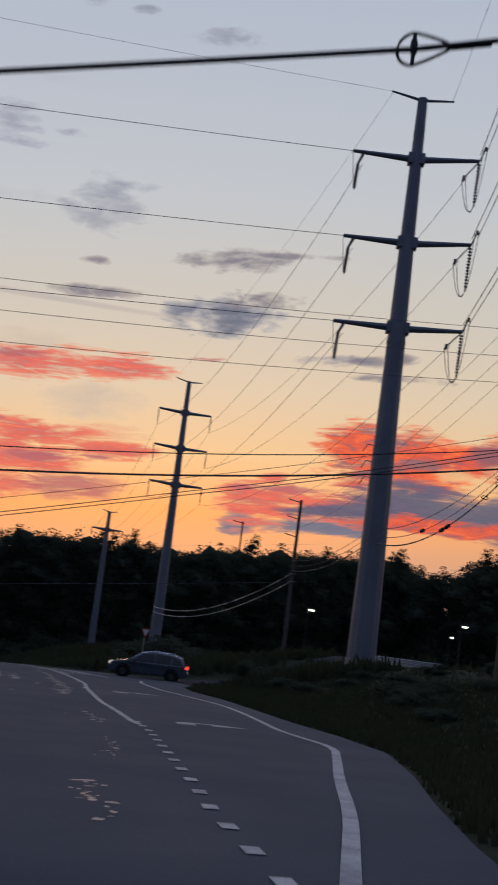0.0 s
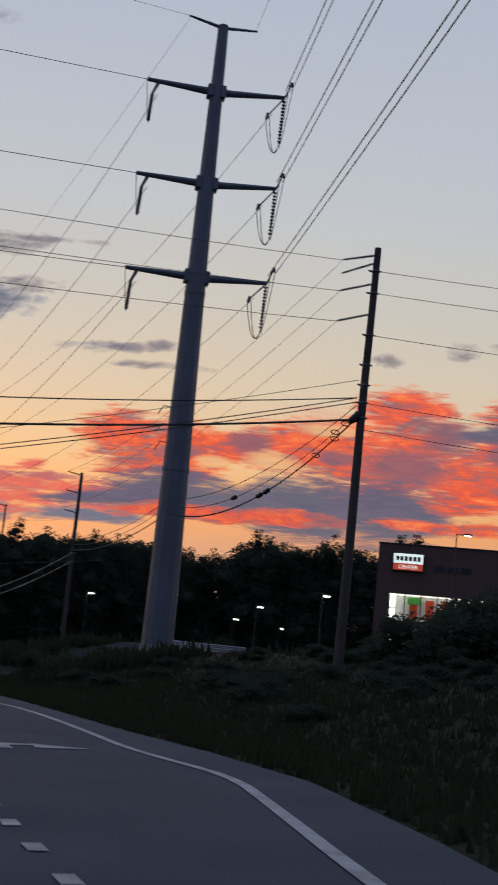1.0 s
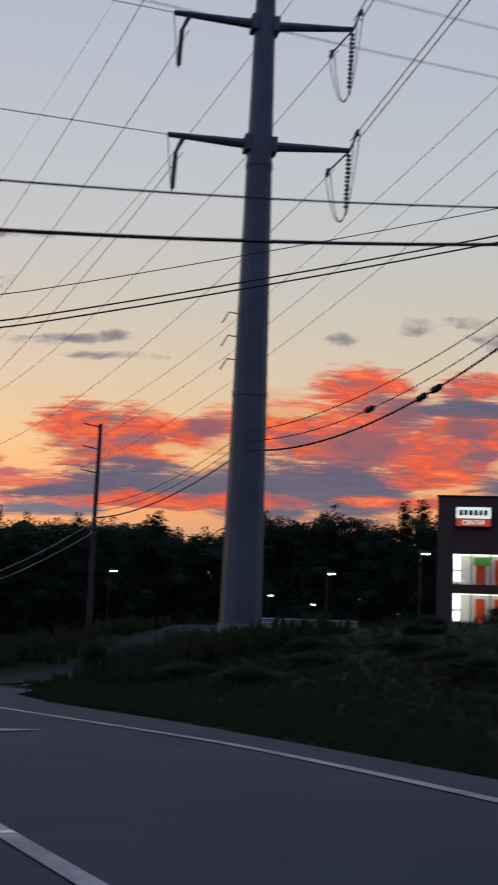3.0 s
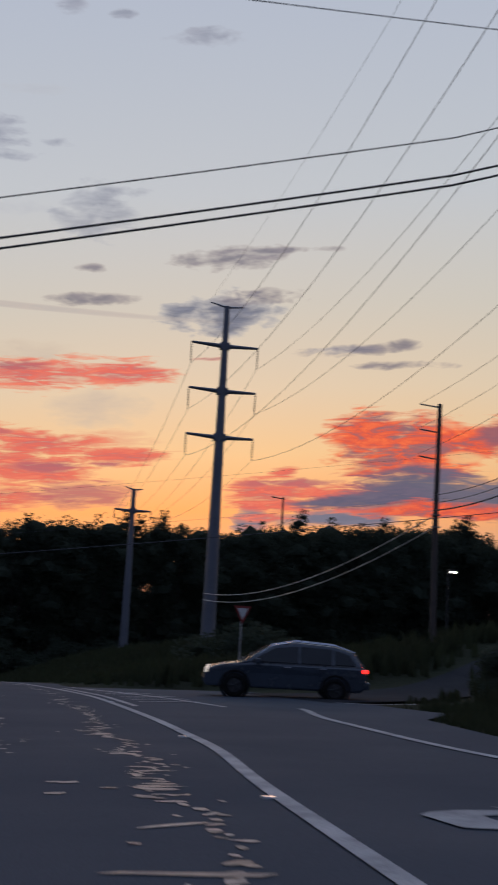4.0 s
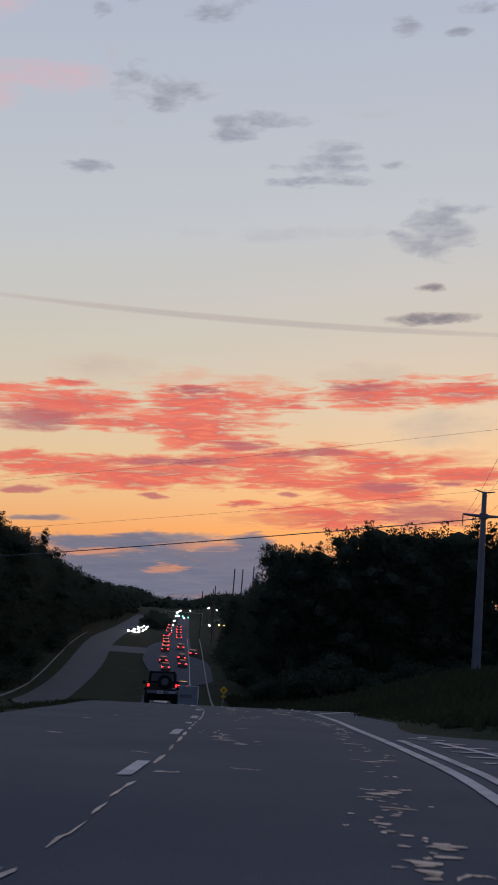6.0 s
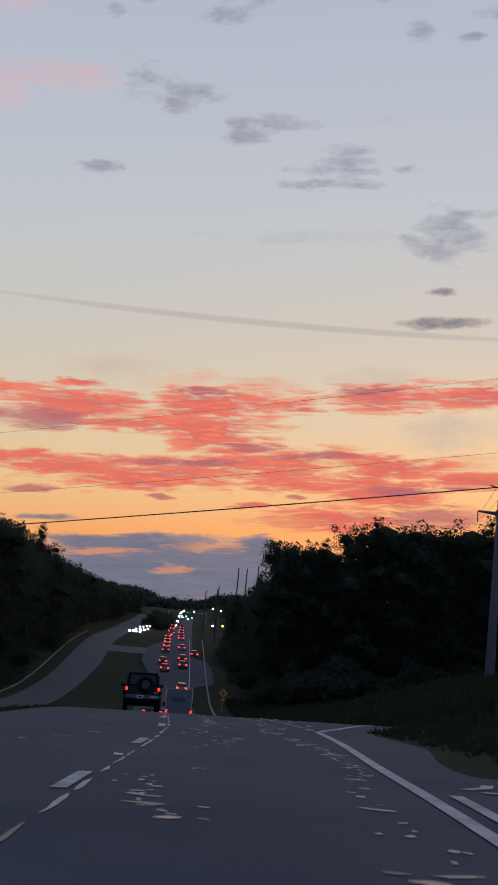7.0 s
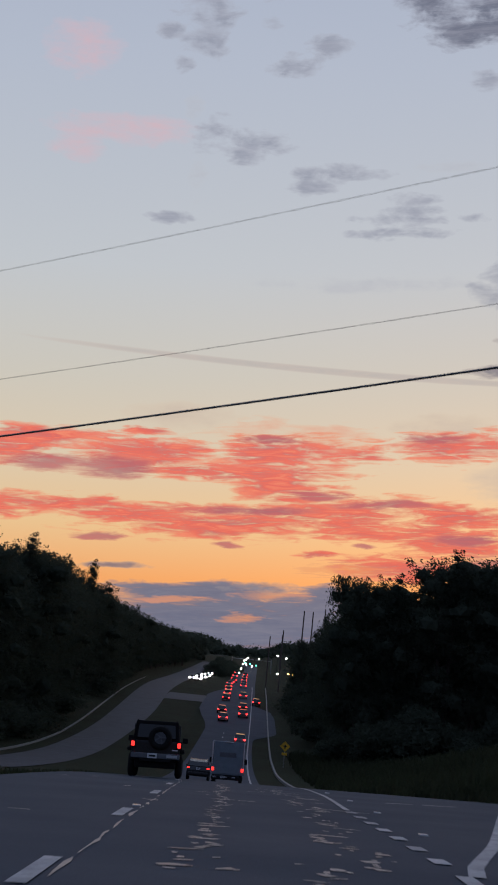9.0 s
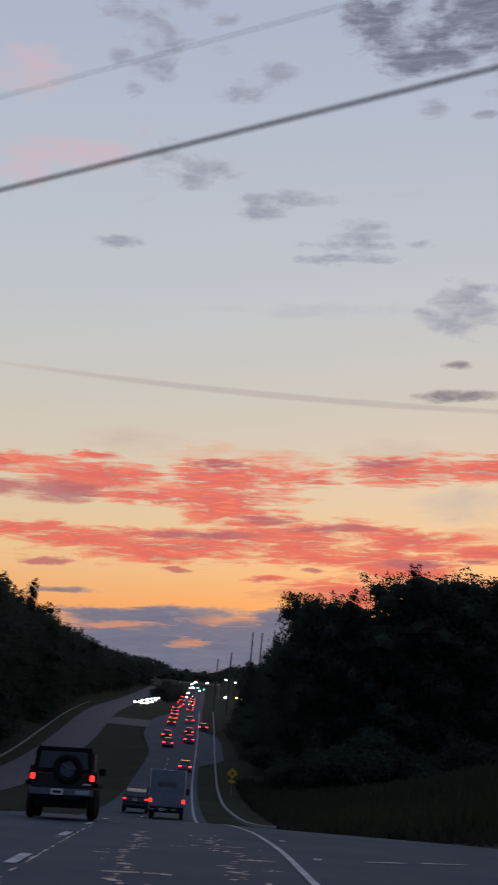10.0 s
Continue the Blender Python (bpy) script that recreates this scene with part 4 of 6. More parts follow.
DZ = (-0.103, -0.118, -0.125)
for i, (a, b) in enumerate(zip(A1, A2)):
    for s in (-1, 1):
        p, q = arm_tip(T1, TURN1, 3.7, s, a - (2.6 if s < 0 else 0.75)), arm_tip(T2, TURN2, 3.75, s, b - 2.3)
        wire("power_line", "thin grey conductor between two steel poles", [(p + Vector((0, 0, 1.8 if s < 0 else 0)), q, 3.2)], 0.022, M["wire"])
    # towards the road, over the lanes to the far side
    tip = arm_tip(T1, TURN1, 4.45, -1, a + RISE1[a][0])
    far = tip + Vector((-0.99, -0.06, DZ[i])) * 90
    wire("power_line", "thin conductor that crosses high over the road", [(tip, far, 0.7)], 0.022, M["wire"])
    # back along the road, twin conductors
    for o in (-0.22, 0.22):
        tip = arm_tip(T1, TURN1, 4.65, 1, a + RISE1[a][1] + 0.45) + Vector((o * 0.95, 0, 0.12 * (o > 0)))
        wire("power_line", "twin grey conductor overhead beside the road", [(tip, tip + Vector((-0.39, -0.915, -0.07)) * 130, 0.6)], 0.03, M["wire"])
tip1, tip2 = arm_tip(T1, TURN1, 2.1, -1, 40.9), arm_tip(T2, TURN2, 2.1, -1, 37.0)
wire("shield_wire", "thin earth wire between the pole tops", [(tip1, tip2, 1.5)], 0.012, M["wire"])
wire("shield_wire", "thin earth wire over the road", [(tip1, tip1 + Vector((-0.99, -0.06, -0.1)) * 90, 0.6)], 0.012, M["wire"])
wire("shield_wire", "thin earth wire beside the road", [(arm_tip(T1, TURN1, 2.1, 1, 40.6), Vector((-10, -40, 40)), 3)], 0.012, M["wire"])
for s in (-1, 1):
    for b in A2:
        wire("power_line", "thin conductor beyond the second pole", [(arm_tip(T2, TURN2, 3.75, s, b - 2.3), arm_tip(T3, TURN3, 2.8, s, 17.4 + (b - 27) * 0.12), 1.6)], 0.02, M["wire"])


def wooden_pole(x, y, z0, top, r0, r1, label, group="wooden poles"):
    t = thing("utility_pole", (x, y, z0), label, "utility pole", group)
    bm = bmesh.new()
    n = 8
    h = top - z0
    for i in range(n):
        rod(bm, (0.02 * math.sin(i), 0, -0.8 if i == 0 else h * i / n), (0.02 * math.sin(i + 1), 0, h * (i + 1) / n), r0 + (r1 - r0) * i / n, r0 + (r1 - r0) * (i + 1) / n, 10, caps=i in (0, n - 1))
    bmesh.ops.remove_doubles(bm, verts=bm.verts, dist=0.002)
    part("post", bm, M["wood"], t)
    return t


P1, P2 = (29.47, 57.1), Vector((41.5, 113.4, 0.0))
pole = wooden_pole(*P1, land(*P1), 17.36, 0.2, 0.13, "tall dark wooden utility pole with stand-off insulators")
L1 = land(*P1)
LEFT = Vector((-0.70, 0.72, 0))
for i, (zz, dz) in enumerate(((17.07, -0.21), (16.76, -0.46), (15.9, -0.31), (14.67, -0.32))):
    bm = bmesh.new()
    root = Vector((0, 0, zz - L1))
    end = root + LEFT * 1.35 + Vector((0, 0, dz))
    insulator(bm, root, end, 12, 0.055)
    part("insulator", bm, M["porcelain"], pole, "long dark stand-off insulator")
for zz in (16.4, 15.5, 13.8, 12.6, 11.8, 11.1, 10.5):
    bm = bmesh.new()
    box(bm, (-0.165, -0.165, zz - L1 - 0.03), (0.165, 0.165, zz - L1 + 0.03), 0.015)
    rod(bm, (-0.27, 0.1, zz - L1), (-0.14, 0.1, zz - L1), 0.03, 0.05, 8)
    part("clamp", bm, M["porcelain"], pole)
bm = bmesh.new()
rod(bm, (-0.45, 0.1, 10.3 - L1), (-0.1, 0.05, 10.6 - L1), 0.12, 0.2, 10)
part("splice_case", bm, M["cable"], pole, "black cable splice case")


def pole_at(z, o=0.15):
    return Vector((P1[0] - o, P1[1], z))


pole.matrix_basis = pose(*P1, L1, 0, 0.8, 0)

# distribution lines and cables that meet at the wooden pole
for zz, dz in ((17.07, -0.21), (15.9, -0.31), (14.67, -0.32)):
    end = pole_at(zz + dz, -0.014 * (zz - L1)) + LEFT * 1.35
    wire("power_line", "thin grey distribution conductor overhead", [(end, end + Vector((-0.993, -0.052, -0.09)) * 60, 0.8)], 0.012, M["wire"])
    wire("power_line", "thin distribution conductor along the road", [(end, P2 + Vector((-0.9, 0.9, 14.35 - 3.0 * (17.07 - zz) / 2.4)), 1.2)], 0.012, M["wire"])
for zz in (16.4, 15.5, 13.8, 11.1, 10.05):
    wire("power_line", "thin conductor beyond the wooden pole", [(pole_at(zz, -0.1), pole_at(zz, -0.1) + Vector((0.75, -0.66, -0.015)) * 80, 2.0)], 0.012, M["wire"])
for zz, end, r, drop in ((11.25, (-18, 58.5, 6.4), 0.022, 1.3), (10.4, (-18, 58.8, 5.4), 0.04, 1.3)):
    wire("cable", "black cable strung across the road", [(pole_at(zz), Vector(end), drop)], r, M["cable"], "cable", "cables")
for zz, dz, r in ((11.25, 0.0, 0.02), (11.08, -0.17, 0.02), (11.95, 0.66, 0.012)):
    mid_air = Vector((17.0, 65.0, 7.98 + dz))
    wire("cable", "black cable sloping over the road to the wooden pole", [(pole_at(zz), mid_air, 0.1), (mid_air, Vector((-9, 68.8, 1.55 + dz)), 0.15)], r, M["cable"], "cable", "cables")
for k, (zz, r, drop) in enumerate(((10.95, 0.02, 1.0), (10.6, 0.02, 1.25), (10.4, 0.04, 1.45))):
    a, b = pole_at(zz), Vector((35.6, 84.9, 9.75 - 0.42 * k))
    wire("cable", "sagging black cable along the road", [(a, b, drop), (b + Vector((0.5, 1.6, 0)), P2 + Vector((-0.2, 0, 8.9 - 0.45 * k)), 0.7)], r, M["cable"], "cable", "cables")
    if k:
        pts = sag(a, b, drop, 28)
        for f in ((1, 2, 15) if k == 1 else (2, 4, 10, 11)):
            bm = bmesh.new()
            d = (pts[f + 1] - pts[f]).normalized()
            if f < 5:
                ring(bm, pts[f], Vector((0.3, 0.3, 1)), 0.16, 0.02)
            else:
                rod(bm, pts[f] - d * 0.25, pts[f] + d * 0.25, 0.11, 0.11, 8)
            tagged(mesh_object("cable_fitting", bm, M["cable"]), "black fitting clamped on the sagging cable", "cable fitting", "cable fittings")

# heavy cable with a storage loop, close over the start of the road
a, b, c = Vector((-14.5, 22.9, 2.75)), Vector((4.78, 18.3, 7.12)), Vector((14, 13.8, 9.2))
wire("cable", "thick black cable strung low over the road", [(a, b, 0.1), (b, c, 0.05)], 0.03, M["cable"], "cable", "cables")
loop = thing("cable_loop", tuple(b), "black oval cable storage loop with a cross brace", "cable loop")
bm = bmesh.new()
d = (c - a).normalized()
up = Vector((0, 0, 1))
oval = [d * (0.16 * math.cos(t) * (1.0 if math.cos(t) < 0 else 2.3)) + up * (0.165 * math.sin(t) * (1.0 if math.cos(t) < 0 else max(0.0, 1 - 0.55 * math.cos(t)))) for t in [2 * math.pi * i / 28 for i in range(29)]]
line_tube(bm, oval, 0.016, 6)
part("ring", bm, M["cable"], loop)
bm = bmesh.new()
box(bm, (-0.015, -0.015, -0.165), (0.015, 0.015, 0.165), 0.004)
box(bm, (-0.03, -0.02, -0.05), (0.03, 0.02, 0.09), 0.004)
part("brace", bm, M["cable"], loop)
bm = bmesh.new()
rod(bm, d * 0.36, d * 0.75, 0.04, 0.028, 8)
part("clamp", bm, M["cable"], loop)

# cables across the road further on
for name, a, b, r in (("cable", (8.3, 114, 5.87), (17.5, 108.9, 6.97), 0.004), ("cable", (9.8, 113.2, 4.08), (17.7, 108.9, 5.0), 0.004), ("cable", (8.8, 113.6, 2.93), (17.7, 108.6, 4.03), 0.017)):
    a, b = Vector(a), Vector(b)
    d = b - a
    wire(name, "cable strung across the road", [(a - d * 2.2, b + d * 2.2, 0.35)], r, M["wire"], "cable", "cables")

# the next wooden pole along the line, and the cables that sag from it towards the woods
second = wooden_pole(P2.x, P2.y, land(P2.x, P2.y), 14.3, 0.2, 0.13, "dark wooden utility pole with stand-off insulators", "wooden poles")
L2 = land(P2.x, P2.y)
for zz in (14.1, 12.6, 11.0):
    bm = bmesh.new()
    insulator(bm, (0, 0, zz - L2), LEFT * 1.2 + Vector((0, 0, zz - L2 + 0.25)), 10, 0.055)
    part("insulator", bm, M["porcelain"], second, "long dark stand-off insulator")
for k in range(2):
    bm = bmesh.new()
    box(bm, (-0.2, -0.2, 7.7 - 0.7 * k - L2), (0.2, 0.2, 7.8 - 0.7 * k - L2), 0.015)
    part("clamp", bm, M["porcelain"], second)
    wire("cable", "pale sagging cable below the power lines", [(P2 + Vector((0, 0.2, 7.75 - 0.7 * k)), Vector((47.5, 179.0, 4.5 - 0.7 * k)), 1.7)], 0.035, M["galv"], "cable", "cables")

# poles that stand in the woods and far down the road
far = wooden_pole(101.5, 303.3, land(101.5, 303.3), 30.0, 0.3, 0.2, "dark utility pole above the woods", "far poles")
bm = bmesh.new()
rod(bm, (-2.6, 0, 29.9 - land(101.5, 303.3)), (0.4, 0, 29.6 - land(101.5, 303.3)), 0.12, sides=6)
part("bracket_arm", bm, M["wood"], far)
for x, y, z in ((27.6, 400, 16.3), (30.0, 405, 16.6), (33.2, 410, 17.8), (24.0, 430, 12.5), (21.5, 470, 12.0), (26.5, 520, 14.5)):
    wooden_pole(x, y, land(x, y), z, 0.22, 0.14, "far utility pole beside the road", "far poles")


# ---------------------------------------------------------------- trees
def heart():
    bm = bmesh.new()
    bmesh.ops.create_icosphere(bm, subdivisions=1, radius=1)
    return [v.co.copy() for v in bm.verts], [tuple(v.index for v in f.verts) for f in bm.faces]


HEART = heart()


def leaf_mesh(name, blobs, count, size, rng, mat, flat=0.5, core=(0.3, 0.66)):
    """Opaque hearts of foliage wrapped in many small leaf sprays; thin blobs are sprays alone."""
    verts, faces = [], []
    big = max(r for c, r in blobs)
    for c, r in blobs:
        if r < 0.45 * big:
            continue
        k = len(verts)
        sx, sy = rng.uniform(0.8, 1.25), rng.uniform(0.8, 1.25)
        for co in HEART[0]:
            q = co * rng.uniform(*core)
            verts.append((c[0] + q.x * r * sx, c[1] + q.y * r * sy, c[2] + q.z * r * 0.75))
        faces += [tuple(i + k for i in f) for f in HEART[1]]
    weights = [r ** 1.4 for c, r in blobs]
    for c, r in rng.choices(blobs, weights, k=count):
        d = Vector((rng.gauss(0, 1), rng.gauss(0, 1), rng.gauss(0, 1))).normalized()
        p = Vector(c) + Vector((d.x * r, d.y * r, d.z * r * 0.8)) * (0.45 + 0.75 * rng.random() ** 0.8)
        u = Vector((rng.gauss(0, 1), rng.gauss(0, 1), rng.gauss(0, flat))).normalized()
        w = d.cross(u).normalized() if abs(d.dot(u)) < 0.98 else Vector((0, 0, 1))
        s = size * rng.uniform(0.4, 1.35)
        k = len(verts)
        verts += [tuple(p - u * s), tuple(p + w * s * 0.9 + d * 0.1), tuple(p + u * s)]
        faces.append((k, k + 1, k + 2))
    me = bpy.data.meshes.new(name)
    me.from_pydata(verts, [], faces)
    me.materials.append(mat)
    return me


def tree(seed, height, spread, conifer=False):
    """A tapered trunk with limbs and a crown of leaf sprays."""
    rng = random.Random(seed)
    t = new("tree")
    bm = bmesh.new()
    lean = rng.uniform(-0.4, 0.4)
    n = 6
    top = height * (0.92 if conifer else 0.7)
    at = lambda f: Vector((lean * f * f, 0.25 * math.sin(3 * f + seed), top * f))
    r = height * 0.016
    for i in range(n):
        rod(bm, at(i / n) if i else (0, 0, -0.6), at((i + 1) / n), r * (1 - 0.13 * i), r * (1 - 0.13 * (i + 1)), 7, caps=False)
    blobs = []
    limbs = 17 if conifer else 15
    for i in range(limbs):
        f = 0.1 + 0.9 * (i + rng.uniform(0, 1)) / limbs
        a = i * 2.4 + rng.uniform(-0.5, 0.5)
        reach = 0.86 * spread * (math.sin(math.pi * min(0.97, 0.22 + 0.7 * f)) ** 0.5 if not conifer else 1.12 - f) * rng.uniform(0.55, 1.0)
        p = at(f)
        e = p + Vector((math.cos(a) * reach, math.sin(a) * reach, reach * (0.5 if not conifer else 0.1)))
        rod(bm, p, e, r * 0.35 * (1.15 - f * 0.7), 0.03, 5, caps=False)
        blobs.append((tuple(e), rng.uniform(0.3, 0.46) * spread * (1 if not conifer else 0.8)))
        blobs.append((tuple(p.lerp(e, 0.55) + Vector((0, 0, rng.uniform(0, 0.8)))), rng.uniform(0.28, 0.42) * spread))
    blobs.append((tuple(at(1) + Vector((0, 0, height * 0.05))), 0.36 * spread))
    for _ in range(3):
        blobs.append((tuple(at(1) + Vector((rng.uniform(-0.35, 0.35) * spread, rng.uniform(-0.35, 0.35) * spread, height * rng.uniform(0.0, 0.09)))), rng.uniform(0.22, 0.34) * spread))
    # loose sprigs that break the outline
    for c, r in list(blobs):
        for _ in range(3):
            d = Vector((rng.gauss(0, 1), rng.gauss(0, 1), rng.gauss(0.5, 0.9))).normalized()
            blobs.append((tuple(Vector(c) + d * r * rng.uniform(0.85, 1.25)), rng.uniform(0.05, 0.11) * spread))
    part("trunk", bm, M["bark"], t)
    crown = new("crown", leaf_mesh("crown", blobs, 13000, 0.016 * spread + 0.08, rng, M["pine" if conifer else "leaf"]))
    crown.parent = t
    return t


kinds = [tree(1, 22, 5.2), tree(2, 24, 5.8), tree(3, 19, 5.0), tree(4, 25, 4.2, True), tree(5, 21, 6.2)]
for k, c in zip(kinds, (0, 0, 0, 1, 0)):
    tagged(k, "tall dark roadside pine in dense woods" if c else "tall leafy roadside tree in dense dark woods", "tree", "woodland trees")
rng = random.Random(11)
used = set()


def plant(x, y, height, which=None, slim=1.0):
    i = rng.randrange(len(kinds)) if which is None else which
    full = (18.6, 20.3, 16.3, 24.0, 18.2)[i]
    s = height / full
    m = pose(x, y, land(x, y) - 0.2, rng.uniform(-2, 2), rng.uniform(-2, 2), rng.uniform(0, 360)) @ Matrix.Diagonal((s * slim * rng.uniform(0.78, 1.08), s * slim * rng.uniform(0.78, 1.08), s, 1))
    if i in used:
        q = kinds[i].scale
        copy_thing(kinds[i], m @ Matrix.Diagonal((1 / q[0], 1 / q[1], 1 / q[2], 1)))
    else:
        used.add(i)
        kinds[i].matrix_basis = m


def row(stops, step, depth):
    """Trees along a line of (x, y, top height over sea level), several rows deep."""
    for (x0, y0, h0), (x1, y1, h1) in zip(stops, stops[1:]):
        d = Vector((x1 - x0, y1 - y0))
        back = Vector((-d.y, d.x)).normalized() if (x0 > 15) else Vector((-d.y, d.x)).normalized()
        n = max(1, round(d.length / step))
        for i in range(n):
            f = (i + rng.uniform(-0.3, 0.3)) / n
            for j in range(depth):
                p = Vector((x0, y0)) + d * f + back * (j * 6.5 + rng.uniform(-1.5, 1.5))
                top = h0 + (h1 - h0) * f + rng.uniform(-2.6, 0.7) + (0.6 * j if depth > 1 else 0)
                plant(p.x, p.y, max(5.5, top - land(p.x, p.y)))


# woods beside the downhill road, then along the cleared strip behind the poles
row([(33, 440, 1.0), (32, 340, 4.5), (31.5, 306, 8.5), (31.6, 288, 12.0), (32.0, 268, 14.2)], 3.4, 1)
for x, y, top in ((28.3, 266, 14.9), (29.2, 263, 14.4), (30.4, 265, 13.8), (28.4, 270, 13.8), (28.8, 275, 12.6), (32.2, 262, 14.0), (28.4, 296, 9.6), (27.8, 304, 9.4), (28.8, 312, 8.6), (28.2, 284, 9.6), (28.6, 290, 9.4), (28.6, 330, 11.0), (29.4, 322, 10.8), (28.2, 338, 10.2), (27.2, 372, 8.6), (26.8, 384, 8.4), (27.4, 396, 8.6), (26.6, 360, 8.8)):
    plant(x, y, top - land(x, y), None, 0.62)
row([(150, 300, 27), (112, 282, 24), (80, 270, 20.5), (60, 262, 19.5), (41, 259, 18.4), (36.5, 261, 15.0), (31, 262, 14.6)][::-1], 3.2, 1)
row([(220, 40, 19), (218, 95, 21), (215, 150, 23), (195, 215, 26.5), (150, 275, 28)][::-1], 3.8, 1)
row([(136, 288, 25), (166, 268, 26)], 4.0, 1)
# woods on the far side of the opposite carriageway
row([(-20, 205, 11.0), (-18, 245, 13.6), (-18, 329, 17.0), (-17, 407, 14.5), (-15, 520, 14.5), (-10, 640, 15.0)], 4.6, 1)
row([(-30, 150, 11.0), (-21, 205, 11.5)], 7.0, 1)


def understorey():
    """Dense lower foliage between the trunks, behind the first row of trees."""
    g = random.Random(77)
    blobs = []
    for stops in ([(35, 440, 1.0), (35, 330, 4.0), (34.5, 302, 7.5), (32.5, 286, 11.0), (31, 272, 13.5)],
                  [(28.5, 267, 13.2), (36, 265, 13.6), (42, 262, 17.0), (60, 266, 18.2), (80, 274, 19.5), (112, 286, 22), (150, 304, 25)],
                  [(152, 280, 25), (198, 216, 24), (218, 150, 22), (222, 95, 20), (224, 40, 18)],
                  [(-31, 150, 9.5), (-22, 205, 10.0), (-20, 245, 12.6), (-20, 329, 15.5), (-19, 407, 13.5), (-17, 520, 13.5), (-12, 640, 14.0), (-4, 760, 17)]):
        for (x0, y0, h0), (x1, y1, h1) in zip(stops, stops[1:]):
            d = Vector((x1 - x0, y1 - y0))
            back = Vector((-d.y, d.x)).normalized()
            n = int(d.length / 1.9)
            for i in range(n):
                f = (i + g.uniform(-0.5, 0.5)) / n
                for level in (0.08, 0.22, 0.36, 0.5, 0.64, 0.76, 0.86, 0.91):
                    p = Vector((x0, y0)) + d * f + back * (g.uniform(0, 7) + 2.0)
                    z0 = land(p.x, p.y)
                    blobs.append(((p.x, p.y, z0 + (h0 + (h1 - h0) * f - z0) * level * g.uniform(0.9, 1.08)), g.uniform(2.9, 4.0)))
    me = leaf_mesh("woodland_understorey", blobs, 210000, 0.36, g, M["leaf"], 0.5, (0.45, 0.82))
    tagged(new("woodland_understorey", me), "dense dark foliage filling the woods between the trunks", "foliage", kind="stuff")


understorey()


# undergrowth at the foot of the woods
def shrub(seed, size=1.0):
    rng2 = random.Random(seed)
    blobs = []
    for _ in range(9):
        a, q = rng2.uniform(0, 6.28), rng2.uniform(0.1, 1.0)
        blobs.append(((math.cos(a) * 1.9 * q * size, math.sin(a) * 1.9 * q * size, rng2.uniform(0.5, 1.9) * size * (1.2 - 0.6 * q)), rng2.uniform(0.6, 1.0) * size))
    s = new("shrub")
    bm = bmesh.new()
    for i in range(4):
        rod(bm, (0, 0, -0.3), (math.cos(i * 1.7) * 0.9 * size, math.sin(i * 1.7) * 0.9 * size, 1.4 * size), 0.05, 0.015, 5, caps=False)
    part("stems", bm, M["bark"], s)
    leaves = new("foliage", leaf_mesh("foliage", blobs, 3600, 0.1 * size, rng2, M["leaf"]))
    leaves.parent = s
    return tagged(s, "dense dark leafy shrub on the verge", "shrub", "verge shrubs")


bushes = [shrub(21), shrub(22), shrub(23)]
first = set()


def plant_shrub(x, y, top):
    i = rng.randrange(3)
    s = max(0.2, (top - land(x, y)) / 2.6)
    w = max(0.35, s) * rng.uniform(1.0, 1.5)
    m = pose(x, y, land(x, y) - 0.1, 0, 0, rng.uniform(0, 360)) @ Matrix.Diagonal((w, w, s, 1))
    if i in first:
        q = bushes[i].scale
        copy_thing(bushes[i], m @ Matrix.Diagonal((1 / q[0], 1 / q[1], 1 / q[2], 1)))
    else:
        first.add(i)
        bushes[i].matrix_basis = m


for f in np.linspace(0.27, 1, 12):
    x = float(np.interp(f, (0, 0.3, 0.6, 1), (31.5, 34.0, 35.0, 37.5)))
    y = float(np.interp(f, (0, 0.3, 0.6, 1), (71.0, 63.5, 56.0, 41.0)))
    top = float(np.interp(f, (0.27, 0.33, 0.45, 0.6, 0.8, 1), (0.8, 1.2, 2.9, 4.6, 5.6, 6.2)))
    plant_shrub(x + rng.uniform(-0.8, 0.8), y + rng.uniform(-0.8, 0.8), top + rng.uniform(-0.3, 0.2))
    plant_shrub(x + 3.5 + rng.uniform(-0.8, 0.8), y + 2.5 + rng.uniform(-0.8, 0.8), top + 0.2)
for x, y, h in ((27.5, 78.5, 0.5), (30.5, 81, 0.9), (33, 83.5, 1.0), (25, 77, 0.3), (33, 120, 1.0), (38, 128, 0.0)):
    plant_shrub(x, y, max(h, land(x, y) + (1.4 if y > 90 else 0.6)))
# rough dark undergrowth between the verge grass and the bushes
for _ in range(75):
    y = rng.uniform(22, 74)
    x = street_x(y) + 4.0 + 15 * rng.random() ** 0.8
    if (x - 29.2) ** 2 + (y - 57) ** 2 > 3:
        plant_shrub(x, y, land(x, y) + rng.uniform(0.2, 0.5) + 0.025 * (x - street_x(y)) * (1.0 if y < 54 else 0.3))
for _ in range(110):
    x, y = rng.uniform(22, 85), rng.uniform(146, 246)
    if x > right_edge(y) + 3.5 + 0.02 * (y - 146) and (x - 48.8) ** 2 + (y - 180) ** 2 > 9 and (x - 53.8) ** 2 + (y - 240) ** 2 > 9:
        plant_shrub(x, y, land(x, y) + rng.uniform(0.4, 0.9))
for f in np.linspace(0, 1, 46):
    x, y = 27 + f * 123, 254 - 3.0 * math.sin(f * 20) + 12 * f * f
    plant_shrub(x, y - 3, land(x, y) + rng.uniform(3.5, 6.0))
for f in np.linspace(0, 1, 22):
    plant_shrub(27 + rng.uniform(-0.8, 1.5), 258 + 150 * f, land(23, 258 + 150 * f) + rng.uniform(3.0, 5.5))
